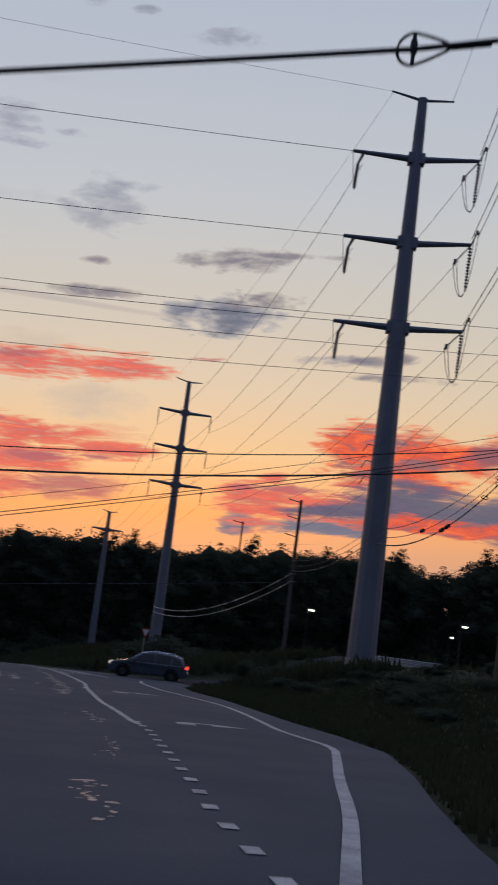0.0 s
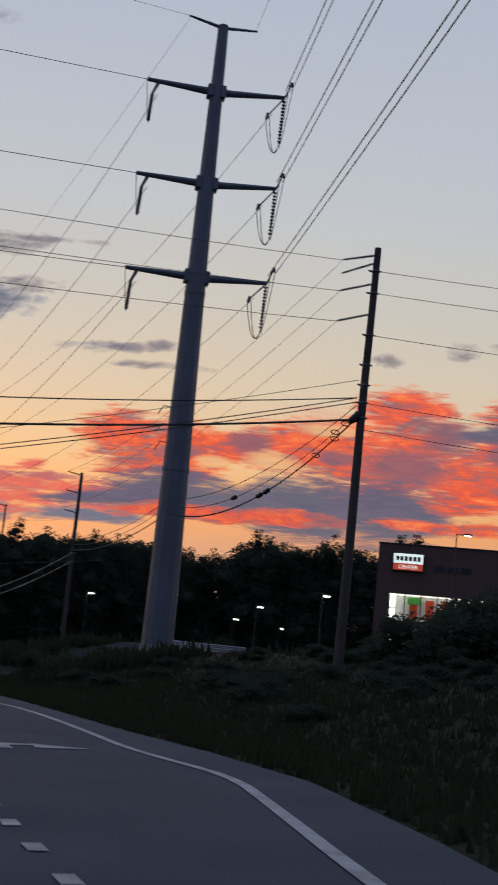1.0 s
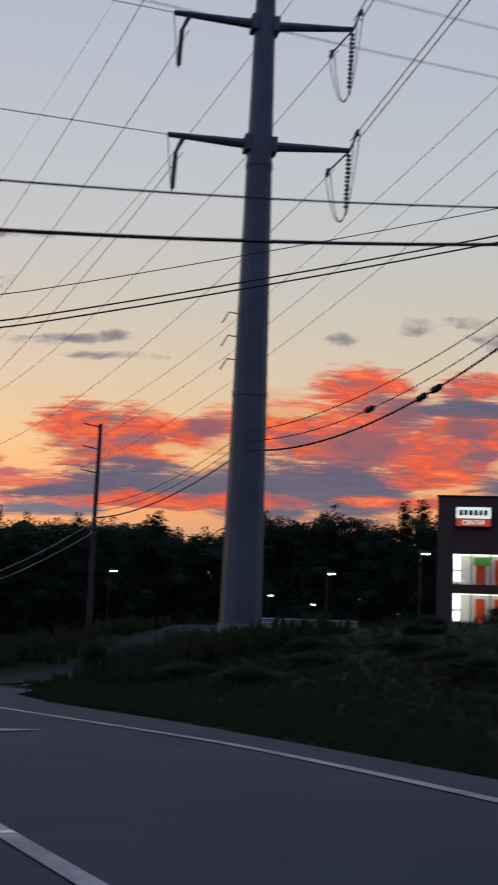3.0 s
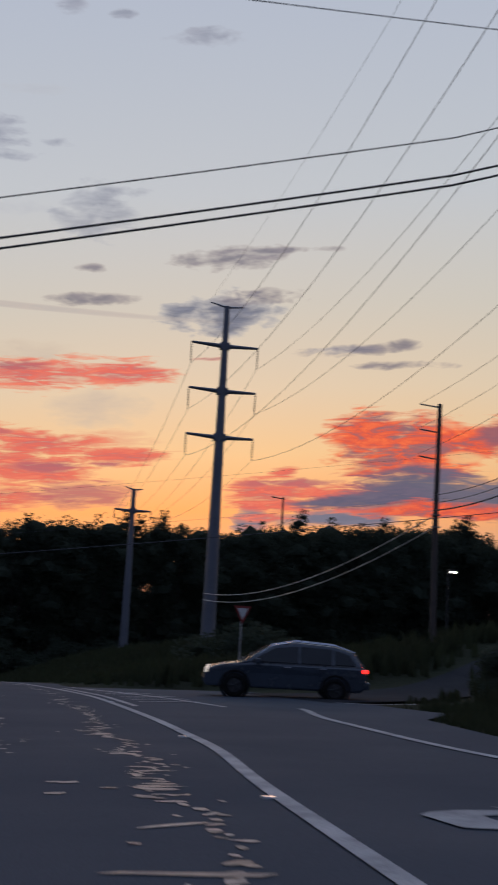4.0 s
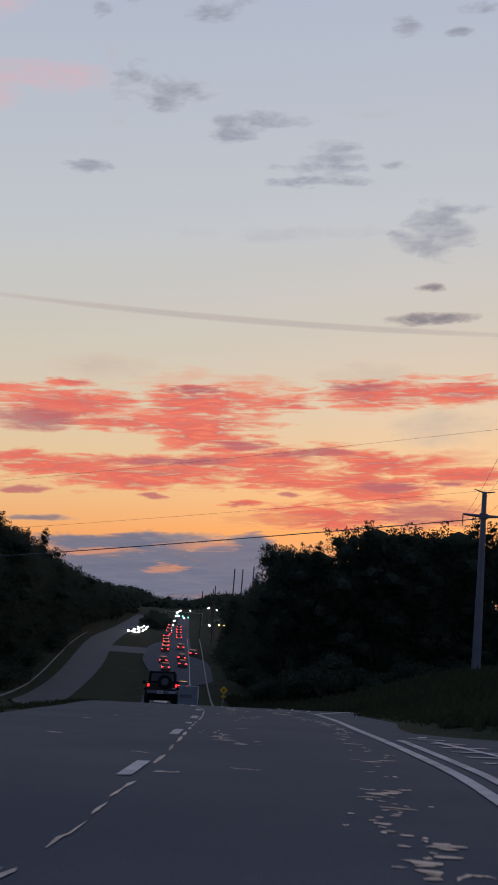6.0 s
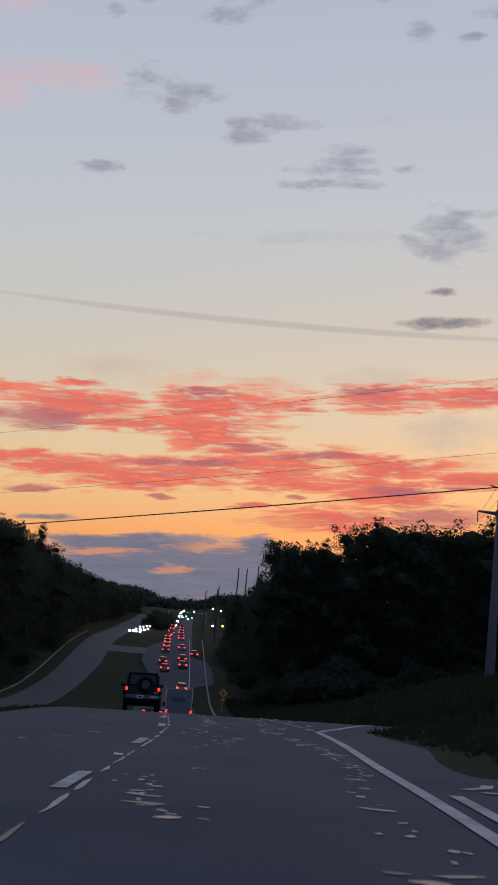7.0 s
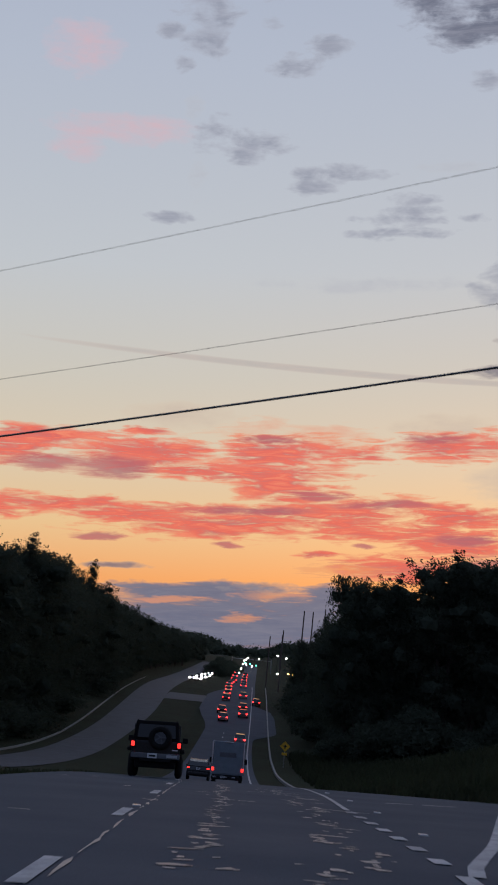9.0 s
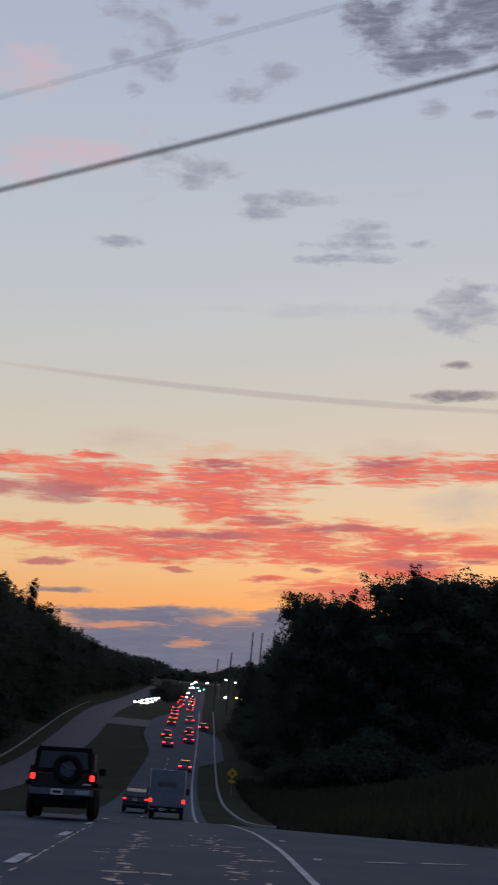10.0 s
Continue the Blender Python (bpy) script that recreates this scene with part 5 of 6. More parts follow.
for f in np.linspace(0, 1, 16):
    y = 545 + 90 * f
    plant_shrub(lane_x(y) - 11.0 + rng.uniform(-2.5, 3.5), y, road_z(lane_x(y) - 10, y) + rng.uniform(3.0, 5.0))
for f in np.linspace(0, 1, 40):
    y = 190 + 260 * f
    plant_shrub(-15.5 + rng.uniform(-1.5, 0.5), y, land(-16, y) + rng.uniform(3.0, 5.5))


def tufts():
    """Coarse grass on the verges, the gore island and the median."""
    g = random.Random(8)
    verts, faces = [], []
    for _ in range(15000):
        if g.random() < 0.72:
            y = g.uniform(14, 76)
            x = street_x(y) + 0.2 + abs(g.gauss(0, 7.0))
        elif g.random() < 0.5:
            y = g.uniform(93.5, 106)
            x = 17.5 + abs(g.gauss(0, 4))
        else:
            y = g.uniform(60, 170)
            x = left_edge(y) - 0.15 - abs(g.gauss(0, 3))
        z = land(x, y) - 0.06
        h = g.uniform(0.08, 0.3) * (1.0 if x > left_edge(y) + 2 and y < 80 else 0.5)
        for _ in range(3):
            a = g.uniform(0, 6.28)
            dx, dy = math.cos(a) * 0.05, math.sin(a) * 0.05
            ox, oy = g.uniform(-0.12, 0.12), g.uniform(-0.12, 0.12)
            k = len(verts)
            verts += [(x + ox - dx, y + oy - dy, z - 0.03), (x + ox + dx, y + oy + dy, z - 0.03), (x + ox + dy * 1.5, y + oy + dx * 1.5, z + h)]
            faces.append((k, k + 1, k + 2))
    me = bpy.data.meshes.new("grass_tufts")
    me.from_pydata(verts, [], faces)
    me.materials.append(M["blade"])
    tagged(new("grass_tufts", me), "coarse dark grass along the verge", "grass", kind="stuff")


tufts()


def weeds():
    """Rank weeds and brush on the rough ground before the woods."""
    g = random.Random(41)
    verts, faces = [], []
    while len(faces) < 66000:
        y = g.uniform(72, 262)
        x = g.uniform(17, 100) if g.random() < 0.6 else right_edge(y) + 1.5 + abs(g.gauss(0, 14))
        if x < right_edge(y) + (5.0 if y > 150 else 1.6 if y > 100 else 0.8) or (y < 92 and (x < 23.5 or x > 33 or y > middle(x) - 4.6)) or abs(y - middle(x)) < 4.6 or (y > 107.5 - 0.1 * (x - 22) and y < 134 - 0.2 * (x - 22) and x < 82):
            continue
        z, tall = land(x, y), g.uniform(0.35, 0.95) * smooth(0.5, 6, x - right_edge(y)) + 0.12
        for _ in range(5):
            a, lean = g.uniform(0, 6.28), g.uniform(0.1, 0.5)
            dx, dy, w = math.cos(a), math.sin(a), g.uniform(0.07, 0.16)
            ox, oy = x + g.uniform(-0.5, 0.5), y + g.uniform(-0.5, 0.5)
            k, h = len(verts), tall * g.uniform(0.6, 1.15)
            verts += [(ox - dy * w, oy + dx * w, z - 0.05), (ox + dy * w, oy - dx * w, z - 0.05), (ox + dy * w * 0.8 + dx * lean * h * 0.6, oy - dx * w * 0.8 + dy * lean * h * 0.6, z + h * 0.7), (ox + dx * lean * h, oy + dy * lean * h, z + h)]
            faces.append((k, k + 1, k + 2, k + 3))
    me = bpy.data.meshes.new("weeds")
    me.from_pydata(verts, [], faces)
    me.materials.append(M["blade"])
    tagged(new("weeds", me), "rank dark weeds on the rough ground before the woods", "weeds", kind="stuff")


weeds()


def far_woods():
    """Wooded hills that close the far end of the valley."""
    g = random.Random(31)
    blobs = []
    while len(blobs) < 3600:
        y = 430 + 900 * g.random() ** 1.3
        x = g.uniform(-230, 300) if g.random() < 0.6 else g.gauss(10, 60)
        off = x - lane_x(y) + 9
        if -19 - 0.01 * y < off < 17 + 0.012 * y and y < 900:
            continue
        if x > 15 and y < 470:
            continue
        r = g.uniform(2.2, 4.6)
        blobs.append(((x, y, land(x, y) + r * g.uniform(0.3, 1.1) + 2.0 * smooth(0, 40, abs(off) - 18) + (4.0 if x < 0 and y < 700 else 0)), r))
    me = leaf_mesh("far_woods", blobs, 60000, 0.8, g, M["leaf"])
    tagged(new("far_woods", me), "dark wooded hills at the end of the valley", "woods", kind="stuff")


far_woods()


# ---------------------------------------------------------------- vehicles (each faces +y in its own space)
def prism(bm, prof, width):
    """A body lofted across the car: side profile (y, z) and the half width at each point."""
    left = [bm.verts.new((-w, y, z)) for (y, z), w in zip(prof, width)]
    right = [bm.verts.new((w, y, z)) for (y, z), w in zip(prof, width)]
    bm.faces.new(left)
    bm.faces.new(right[::-1])
    n = len(prof)
    for i in range(n):
        bm.faces.new((left[i], right[i], right[(i + 1) % n], left[(i + 1) % n]))


def soft_prism(prof, width, bevel=0.05):
    bm = bmesh.new()
    prism(bm, prof, width)
    bmesh.ops.recalc_face_normals(bm, faces=bm.faces)
    bmesh.ops.bevel(bm, geom=list(bm.edges), offset=bevel, segments=2, affect="EDGES", profile=0.6)
    return bm


def wheel(parent, x, y, r, w, rim_mat):
    bm = bmesh.new()
    ring(bm, (x, y, r), (1, 0, 0), r - w * 0.42, w * 0.42, 20, 8)
    tyre = part("wheel", bm, M["rubber"], parent, "black tyre", smooth=True)
    bm = bmesh.new()
    rod(bm, (x - w * 0.3, y, r), (x + w * 0.3, y, r), r * 0.64, sides=18)
    for i in range(5):
        a = i * 2 * math.pi / 5
        s = 1 if x > 0 else -1
        rod(bm, (x + s * w * 0.31, y, r), (x + s * w * 0.33, y + math.cos(a) * r * 0.58, r + math.sin(a) * r * 0.58), 0.05, 0.035, 5)
    part("rim", bm, rim_mat, tyre)


def lump(name, lo, hi, mat, parent, label="", bevel=0.02):
    bm = bmesh.new()
    box(bm, lo, hi, bevel)
    return part(name, bm, mat, parent, label)


def plate(parent, x, y, z, w=0.3, h=0.15, back=True):
    p = lump("number_plate", (x - w / 2, y - 0.012, z - h / 2), (x + w / 2, y + 0.012, z + h / 2), M["white_paint"], parent, "white plate", 0.004)
    lump("plate_bar", (x - w * 0.36, y - 0.02, z - h * 0.2), (x + w * 0.36, y - 0.008, z + h * 0.2), M["sign_ink"], p, "dark bar", 0.002)


def off_roader(x, y, turn):
    """A boxy off-road car with a spare wheel on its back."""
    c = thing("off_road_car", (x, y, road_z(x, y)), "black boxy off-road car with a rear spare wheel", "car", "", turn)
    c.matrix_basis = pose(x, y, road_z(x, y), math.degrees(math.atan((grade(y + 1.2) - grade(y - 1.2)) / 2.4)), -2.0, turn)
    bm = soft_prism([(-1.95, 0.55), (1.95, 0.55), (1.98, 0.95), (1.9, 1.08), (0.7, 1.15), (-1.95, 1.15)], [0.78] * 6, 0.05)
    part("body", bm, M["black_paint"], c)
    bm = soft_prism([(-1.93, 1.12), (0.72, 1.12), (0.42, 1.78), (-1.86, 1.78)], [0.76, 0.76, 0.68, 0.68], 0.05)
    part("hard_top", bm, M["soft_top"], c, "matt black top")
    bm = soft_prism([(-1.95, 1.24), (-1.93, 1.24), (-1.885, 1.66), (-1.905, 1.66)], [0.62, 0.62, 0.58, 0.58], 0.004)
    part("rear_window", bm, M["glass"], c)
    for s in (-1, 1):
        bm = bmesh.new()
        box(bm, (s * 0.72 - 0.02, -1.5, 1.22), (s * 0.74 + 0.02, 0.3, 1.68), 0.01)
        part("side_window", bm, M["glass"], c)
        for yy in (-1.25, 1.3):
            wheel(c, s * 0.76, yy, 0.4, 0.27, M["black_trim"])
            bm = bmesh.new()
            box(bm, (s * 0.8 - 0.12, yy - 0.55, 0.82), (s * 0.8 + 0.12, yy + 0.55, 0.93), 0.03)
            part("wheel_flare", bm, M["black_trim"], c)
        lamp = lump("tail_lamp", (s * 0.74 - 0.055, -2.02, 0.96), (s * 0.74 + 0.055, -1.93, 1.11), M["tail"], c, "glowing red lamp", 0.02)
        lump("lamp_housing", (s * 0.74 - 0.1, -1.97, 0.9), (s * 0.74 + 0.1, -1.92, 1.17), M["black_trim"], lamp)
        lump("door_mirror", (s * 0.92 - 0.09, 0.5, 1.16), (s * 0.92 + 0.09, 0.62, 1.34), M["black_trim"], c)
    lump("rear_bumper", (-0.78, -2.12, 0.6), (0.78, -1.94, 0.76), M["far_silver"], c, "dull metal bumper", 0.02)
    lump("underbody", (-0.66, -1.88, 0.3), (0.66, 1.8, 0.6), M["black_trim"], c, "black frame and tank", 0.06)
    lump("bumper_plate", (0.36, -2.135, 0.63), (0.7, -2.1, 0.72), M["galv"], c, "bright metal patch", 0.006)
    lump("bumper_step", (-0.5, -2.1, 0.5), (0.5, -1.98, 0.6), M["black_trim"], c)
    plate(c, -0.1, -2.14, 0.68)
    bm = bmesh.new()
    ring(bm, (0.12, -2.08, 1.24), (0, 1, 0), 0.28, 0.1, 22, 8)
    spare = part("spare_wheel", bm, M["rubber"], c, "black spare tyre", smooth=True)
    bm = bmesh.new()
    rod(bm, (0.12, -2.1, 1.24), (0.12, -1.95, 1.24), 0.2, 0.2, 16)
    for i in range(5):
        a = i * 2 * math.pi / 5
        rod(bm, (0.12, -2.12, 1.24), (0.12 + math.cos(a) * 0.2, -2.12, 1.24 + math.sin(a) * 0.2), 0.035, 0.03, 5)
    part("spare_rim", bm, M["far_silver"], spare, "grey spoked rim")
    lump("badge", (0.52, -1.975, 0.86), (0.72, -1.955, 0.9), M["chrome"], c, "small metal badge", 0.004)
    lump("roof_rail", (-0.66, -1.7, 1.775), (-0.62, 0.2, 1.815), M["black_trim"], c)
    lump("roof_rail", (0.62, -1.7, 1.775), (0.66, 0.2, 1.815), M["black_trim"], c)
    return c


def box_van(x, y, turn):
    c = thing("box_van", (x, y, road_z(x, y)), "white box van with lit red tail lamps", "van", "", turn)
    c.matrix_basis = pose(x, y, road_z(x, y), math.degrees(math.atan((grade(y + 2) - grade(y - 2)) / 4)), -1.4, turn)
    bm = bmesh.new()
    box(bm, (-1.12, -3.0, 0.75), (1.12, 1.2, 3.0), 0.05)
    part("box_body", bm, M["van_paint"], c, "grey-white box body")
    bm = soft_prism([(1.25, 0.5), (3.1, 0.5), (3.15, 1.15), (2.7, 1.4), (2.1, 2.15), (1.25, 2.25)], [1.0, 1.0, 1.0, 0.98, 0.9, 0.9], 0.06)
    part("cab", bm, M["van_paint"], c)
    bm = bmesh.new()
    box(bm, (-1.0, -3.025, 0.85), (1.0, -2.99, 2.85), 0.01)
    door = part("roll_door", bm, M["van_paint"], c, "grey roll-up door")
    for i in range(6):
        lump("door_rib", (-0.98, -3.04, 1.1 + 0.3 * i), (0.98, -3.02, 1.13 + 0.3 * i), M["van_paint"], door, "", 0.004)
    lump("door_lettering", (-0.6, -3.045, 1.95), (0.55, -3.03, 2.25), M["grey_paint"], door, "faded blue bar", 0.004)
    lump("rear_bumper", (-1.08, -3.2, 0.42), (1.08, -3.0, 0.66), M["black_trim"], c, "black step bumper")
    for xx in (-0.85, -0.1, 0.45):
        lump("bumper_lamp", (xx - 0.12, -3.23, 0.56), (xx + 0.12, -3.19, 0.64), M["chrome"], c, "bright metal fitting", 0.01)
    lump("marker_lamps", (-0.3, -3.05, 2.93), (0.3, -2.98, 3.0), M["chrome"], c, "row of roof marker lamps", 0.01)
    for s in (-1, 1):
        lump("tail_lamp", (s * 1.02 - 0.09, -3.06, 1.0), (s * 1.02 + 0.09, -2.98, 1.24), M["tail"], c, "glowing red lamp")
        lump("corner_post", (s * 1.09 - 0.06, -3.03, 0.8), (s * 1.09 + 0.06, -2.97, 3.0), M["chrome"], c, "bright metal corner post")
        lump("door_mirror", (s * 1.28 - 0.1, 2.2, 1.5), (s * 1.28 + 0.1, 2.3, 1.9), M["black_trim"], c)
        for yy in (-1.9, 2.2):
            wheel(c, s * 0.95, yy, 0.4, 0.3, M["galv"])
    plate(c, -0.3, -3.21, 0.6)
    return c


def estate(name, x, y, turn, paint, label, z=None, rims="frame"):
    """A rounded family car seen from the side."""
    c = thing(name, (x, y, road_z(x, y) if z is None else z), label, "car", "", turn)
    prof = [(-2.25, 0.38), (-2.32, 0.72), (-2.25, 1.02), (1.0, 1.02), (1.75, 0.94), (2.28, 0.78), (2.36, 0.5), (2.25, 0.3), (-2.1, 0.3)]
    part("body", soft_prism(prof, [0.84, 0.88, 0.86, 0.86, 0.84, 0.8, 0.78, 0.78, 0.82], 0.07), M[paint], c, smooth=False)
    roof = [(-2.2, 1.0), (1.25, 1.0), (0.35, 1.52), (-0.3, 1.62), (-1.4, 1.56), (-1.95, 1.4)]
    part("cabin", soft_prism(roof, [0.84, 0.84, 0.68, 0.66, 0.66, 0.68], 0.05), M[paint], c)
    for s in (-1, 1):
        for a, b, d in (((-0.35, 1.06), (1.0, 1.06), ((0.32, 1.44), (-0.35, 1.52))), ((-1.3, 1.06), (-0.42, 1.06), ((-0.42, 1.52), (-1.3, 1.48))), ((-2.0, 1.08), (-1.38, 1.06), ((-1.38, 1.47), (-1.8, 1.34)))):
            bm = bmesh.new()
            pts = [a, b, *d]
            for o in (0.0, 0.02):
                vs = [bm.verts.new((s * (0.865 - 0.29 * max(0, z2 - 1.02) + o), yy, z2)) for yy, z2 in pts]
                bm.faces.new(vs)
            part("side_window", bm, M["glass"], c)
        for yy in (-1.42, 1.42):
            wheel(c, s * 0.8, yy, 0.35, 0.22, M[rims])
            bm = bmesh.new()
            ring(bm, (s * 0.845, yy, 0.36), (1, 0, 0), 0.4, 0.035, 22, 6)
            part("wheel_arch", bm, M["black_trim"], c)
        lump("head_lamp", (s * 0.66 - 0.14, 2.16, 0.66), (s * 0.66 + 0.14, 2.3, 0.82), M["head"], c, "lit headlamp", 0.03)
        t = lump("tail_lamp", (s * 0.76 - 0.11, -2.34, 0.86), (s * 0.76 + 0.11, -2.16, 0.97), M["tail"], c, "glowing red lamp", 0.03)
        lump("door_mirror", (s * 0.95 - 0.1, 0.72, 1.0), (s * 0.95 + 0.08, 0.86, 1.15), M[paint], c, "", 0.03)
        lump("door_handle", (s * 0.875 - 0.02, -0.15, 0.9), (s * 0.875 + 0.02, 0.05, 0.94), M["chrome"], c, "", 0.008)
        lump("door_handle", (s * 0.875 - 0.02, -1.15, 0.9), (s * 0.875 + 0.02, -0.95, 0.94), M["chrome"], c, "", 0.008)
        bm = bmesh.new()
        line_tube(bm, [(s * 0.66, 1.0, 1.13), (s * 0.665, 0.4, 1.5), (s * 0.64, -0.3, 1.645), (s * 0.64, -1.4, 1.585), (s * 0.66, -1.95, 1.42)], 0.025, 6)
        part("roof_rail", bm, M["chrome"], c, "bright roof rail")
    bm = soft_prism([(-2.25, 1.06), (-2.21, 1.06), (-1.97, 1.36), (-2.01, 1.36)], [0.7, 0.7, 0.6, 0.6], 0.004)
    part("rear_window", bm, M["glass"], c)
    bm = soft_prism([(1.26, 1.06), (1.3, 1.06), (0.5, 1.5), (0.46, 1.5)], [0.74, 0.74, 0.62, 0.62], 0.004)
    part("windscreen", bm, M["glass"], c)
    lump("rear_bumper", (-0.8, -2.4, 0.4), (0.8, -2.24, 0.62), M[paint], c, "", 0.05)
    plate(c, 0, -2.36, 0.86)
    return c


off_roader(11.3, 136.5, 2)
box_van(13.6, 186.5, 0)
suv = estate("family_car", 20.4, 81.6, 0, "grey_paint", "grey-blue estate car waiting at the side street")
suv.matrix_basis = pose(20.8, 81.9, road_z(20.8, 81.9) - 0.04, 0, -1.4, 71)
sedan = estate("saloon_car", 10.4, 196.0, 0, "dark_paint", "dark car with lit tail lamps ahead of the van")
sedan.matrix_basis = pose(11.3, 196.0, road_z(11.3, 196) + 0.03, -4, 0, 0)


def far_car(paint, label, front=False, lit=True):
    c = new("distant_car" if lit else "parked_car")
    tagged(c, label, "car", "distant traffic" if lit else "parked cars")
    prof = [(-2.2, 0.35), (-2.25, 0.85), (2.1, 0.85), (2.2, 0.4)]
    part("body", soft_prism(prof, [0.85, 0.86, 0.84, 0.8], 0.08), M[paint], c)
    part("cabin", soft_prism([(-1.9, 0.84), (1.0, 0.84), (0.3, 1.42), (-1.4, 1.42)], [0.8, 0.8, 0.62, 0.62], 0.06), M["glass"], c)
    for s in (-1, 1):
        lump("tail_lamp", (s * 0.66 - 0.16, -2.32, 0.68), (s * 0.66 + 0.16, -2.2, 0.86), M["tail_far" if lit else "lens_off"], c, "glowing red lamp" if lit else "", 0.02)
        lump("head_lamp", (s * 0.62 - 0.22, 2.1, 0.5), (s * 0.62 + 0.22, 2.24, 0.78), M["head_far" if front else "lens_off"], c, "", 0.02)
        for yy in (-1.35, 1.35):
            bm = bmesh.new()
            rod(bm, (s * 0.68, yy, 0.33), (s * 0.86, yy, 0.33), 0.33, sides=14)
            part("wheel", bm, M["rubber"], c)
    return c


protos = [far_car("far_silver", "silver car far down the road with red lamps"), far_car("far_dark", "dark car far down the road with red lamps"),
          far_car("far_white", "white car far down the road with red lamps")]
placed = set()


def put_car(i, x, y, turn=0.0):
    m = pose(x, y, road_z(x, y) + 0.02, math.degrees(math.atan((grade(y + 2) - grade(y - 2)) / 4)), 0, turn)
    if i in placed:
        copy_thing(protos[i], m)
    else:
        placed.add(i)
        protos[i].matrix_basis = m


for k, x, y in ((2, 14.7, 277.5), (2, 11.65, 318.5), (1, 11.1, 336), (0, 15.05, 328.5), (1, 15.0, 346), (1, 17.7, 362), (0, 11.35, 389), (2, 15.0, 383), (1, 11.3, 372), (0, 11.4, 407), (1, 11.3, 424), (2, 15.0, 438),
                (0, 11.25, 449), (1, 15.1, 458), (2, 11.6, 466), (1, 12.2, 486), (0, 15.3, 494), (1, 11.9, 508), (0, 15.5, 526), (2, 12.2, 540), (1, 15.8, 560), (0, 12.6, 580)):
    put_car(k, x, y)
oncoming = far_car("far_dark", "oncoming car with bright headlamps", True)
for i, (dx, y) in enumerate(((-14.2, 470), (-16.4, 476), (-13.6, 490), (-15.6, 500), (-13.3, 512), (-15.2, 524), (-13.6, 540))):
    m = pose(lane_x(y) + dx, y, road_z(lane_x(y) + dx, y), 0, 0, 180)
    if i:
        copy_thing(oncoming, m)
    else:
        oncoming.matrix_basis = m


# pale cars parked past the side street
lot = [far_car("far_white", "pale parked car with no lamps lit beyond the verge", False, False)]
for x, y, turn in ((41.6, 112.6, 60), (45.6, 116.6, 60), (47.5, 112.0, 60)):
    m = pose(x, y, land(x, y) - 0.05, 0, 0, turn)
    if lot[0].location.length > 0:
        copy_thing(lot[0], m)
    else:
        lot[0].matrix_basis = m


# ---------------------------------------------------------------- street furniture
def sign_post(name, x, y, h, label, category):
    t = thing(name, (x, y, land(x, y) - 0.05), label, category)
    bm = bmesh.new()
    rod(bm, (0, 0, -0.4), (0, 0, h), 0.035, sides=8)
    part("post", bm, M["galv"], t)
    return t


s = sign_post("yield_sign", 24.35, 96.7, 2.9, "red and white triangular yield sign on a post", "road sign")
for name, r, mat, off, lab in (("plate", 0.5, "red_paint", 0.0, "red border"), ("face", 0.31, "white_paint", 0.012, "white middle")):
    bm = bmesh.new()
    vs = [[bm.verts.new((r * math.cos(a), -0.05 - off - o, 2.75 + r * math.sin(a))) for a in (radians(-90), radians(30), radians(150))] for o in (0, 0.012)]
    bm.faces.new(vs[0]), bm.faces.new(vs[1][::-1])
    for i in range(3):
        bm.faces.new((vs[0][i], vs[0][(i + 1) % 3], vs[1][(i + 1) % 3], vs[1][i]))
    part(name, bm, M[mat], s, lab)
s.matrix_basis = pose(24.35, 96.7, land(24.35, 96.7) - 0.1, 0, 0, 18)

s = sign_post("warning_sign", 19.75, 243, 2.6, "yellow diamond warning sign beside the road", "road sign")
bm = bmesh.new()
box(bm, (-0.42, -0.06, -0.42), (0.42, -0.04, 0.42), 0.005, Matrix.Translation((0, 0, 2.4)) @ Matrix.Rotation(radians(45), 4, "Y"))
part("plate", bm, M["yellow"], s, "yellow diamond")
bm = bmesh.new()
box(bm, (-0.07, -0.085, 2.15), (0.07, -0.065, 2.6), 0.005)
box(bm, (-0.2, -0.085, 2.38), (0.2, -0.065, 2.48), 0.005)
part("symbol", bm, M["sign_ink"], s, "black bars")
lump("supplement_plate", (-0.3, -0.06, 1.4), (0.3, -0.04, 1.7), M["yellow"], s, "small yellow plate")
s = thing("delineator_post", (23.5, 106.5, land(23.5, 106.5)), "thin dark delineator post in the grass", "post")
lump("post", (-0.04, -0.02, -0.3), (0.04, 0.02, 0.7), M["frame"], s)
lump("reflector", (-0.035, -0.03, 0.55), (0.035, -0.02, 0.66), M["galv"], s, "grey reflector", 0.003)


def area_lamp(x, y, top, arm, label="tall parking lot lamp with a bright head"):
    t = thing("street_lamp", (x, y, land(x, y)), label, "street lamp", "street lamps")
    h = top - land(x, y)
    bm = bmesh.new()
    rod(bm, (0, 0, -0.3), (0, 0, h), 0.06, 0.045, 8)
    part("post", bm, M["frame"], t)
    bm = bmesh.new()
    rod(bm, (0, 0, h - 0.05), (arm, 0, h + 0.05), 0.04, sides=6)
    part("bracket", bm, M["frame"], t)
    head = lump("lamp_head", (arm - 0.28, -0.2, h), (arm + 0.28, 0.2, h + 0.14), M["frame"], t, "", 0.03)
    lump("lens", (arm - 0.22, -0.15, h - 0.05), (arm + 0.22, 0.15, h + 0.01), M["lamp"], head, "lit white lens", 0.01)


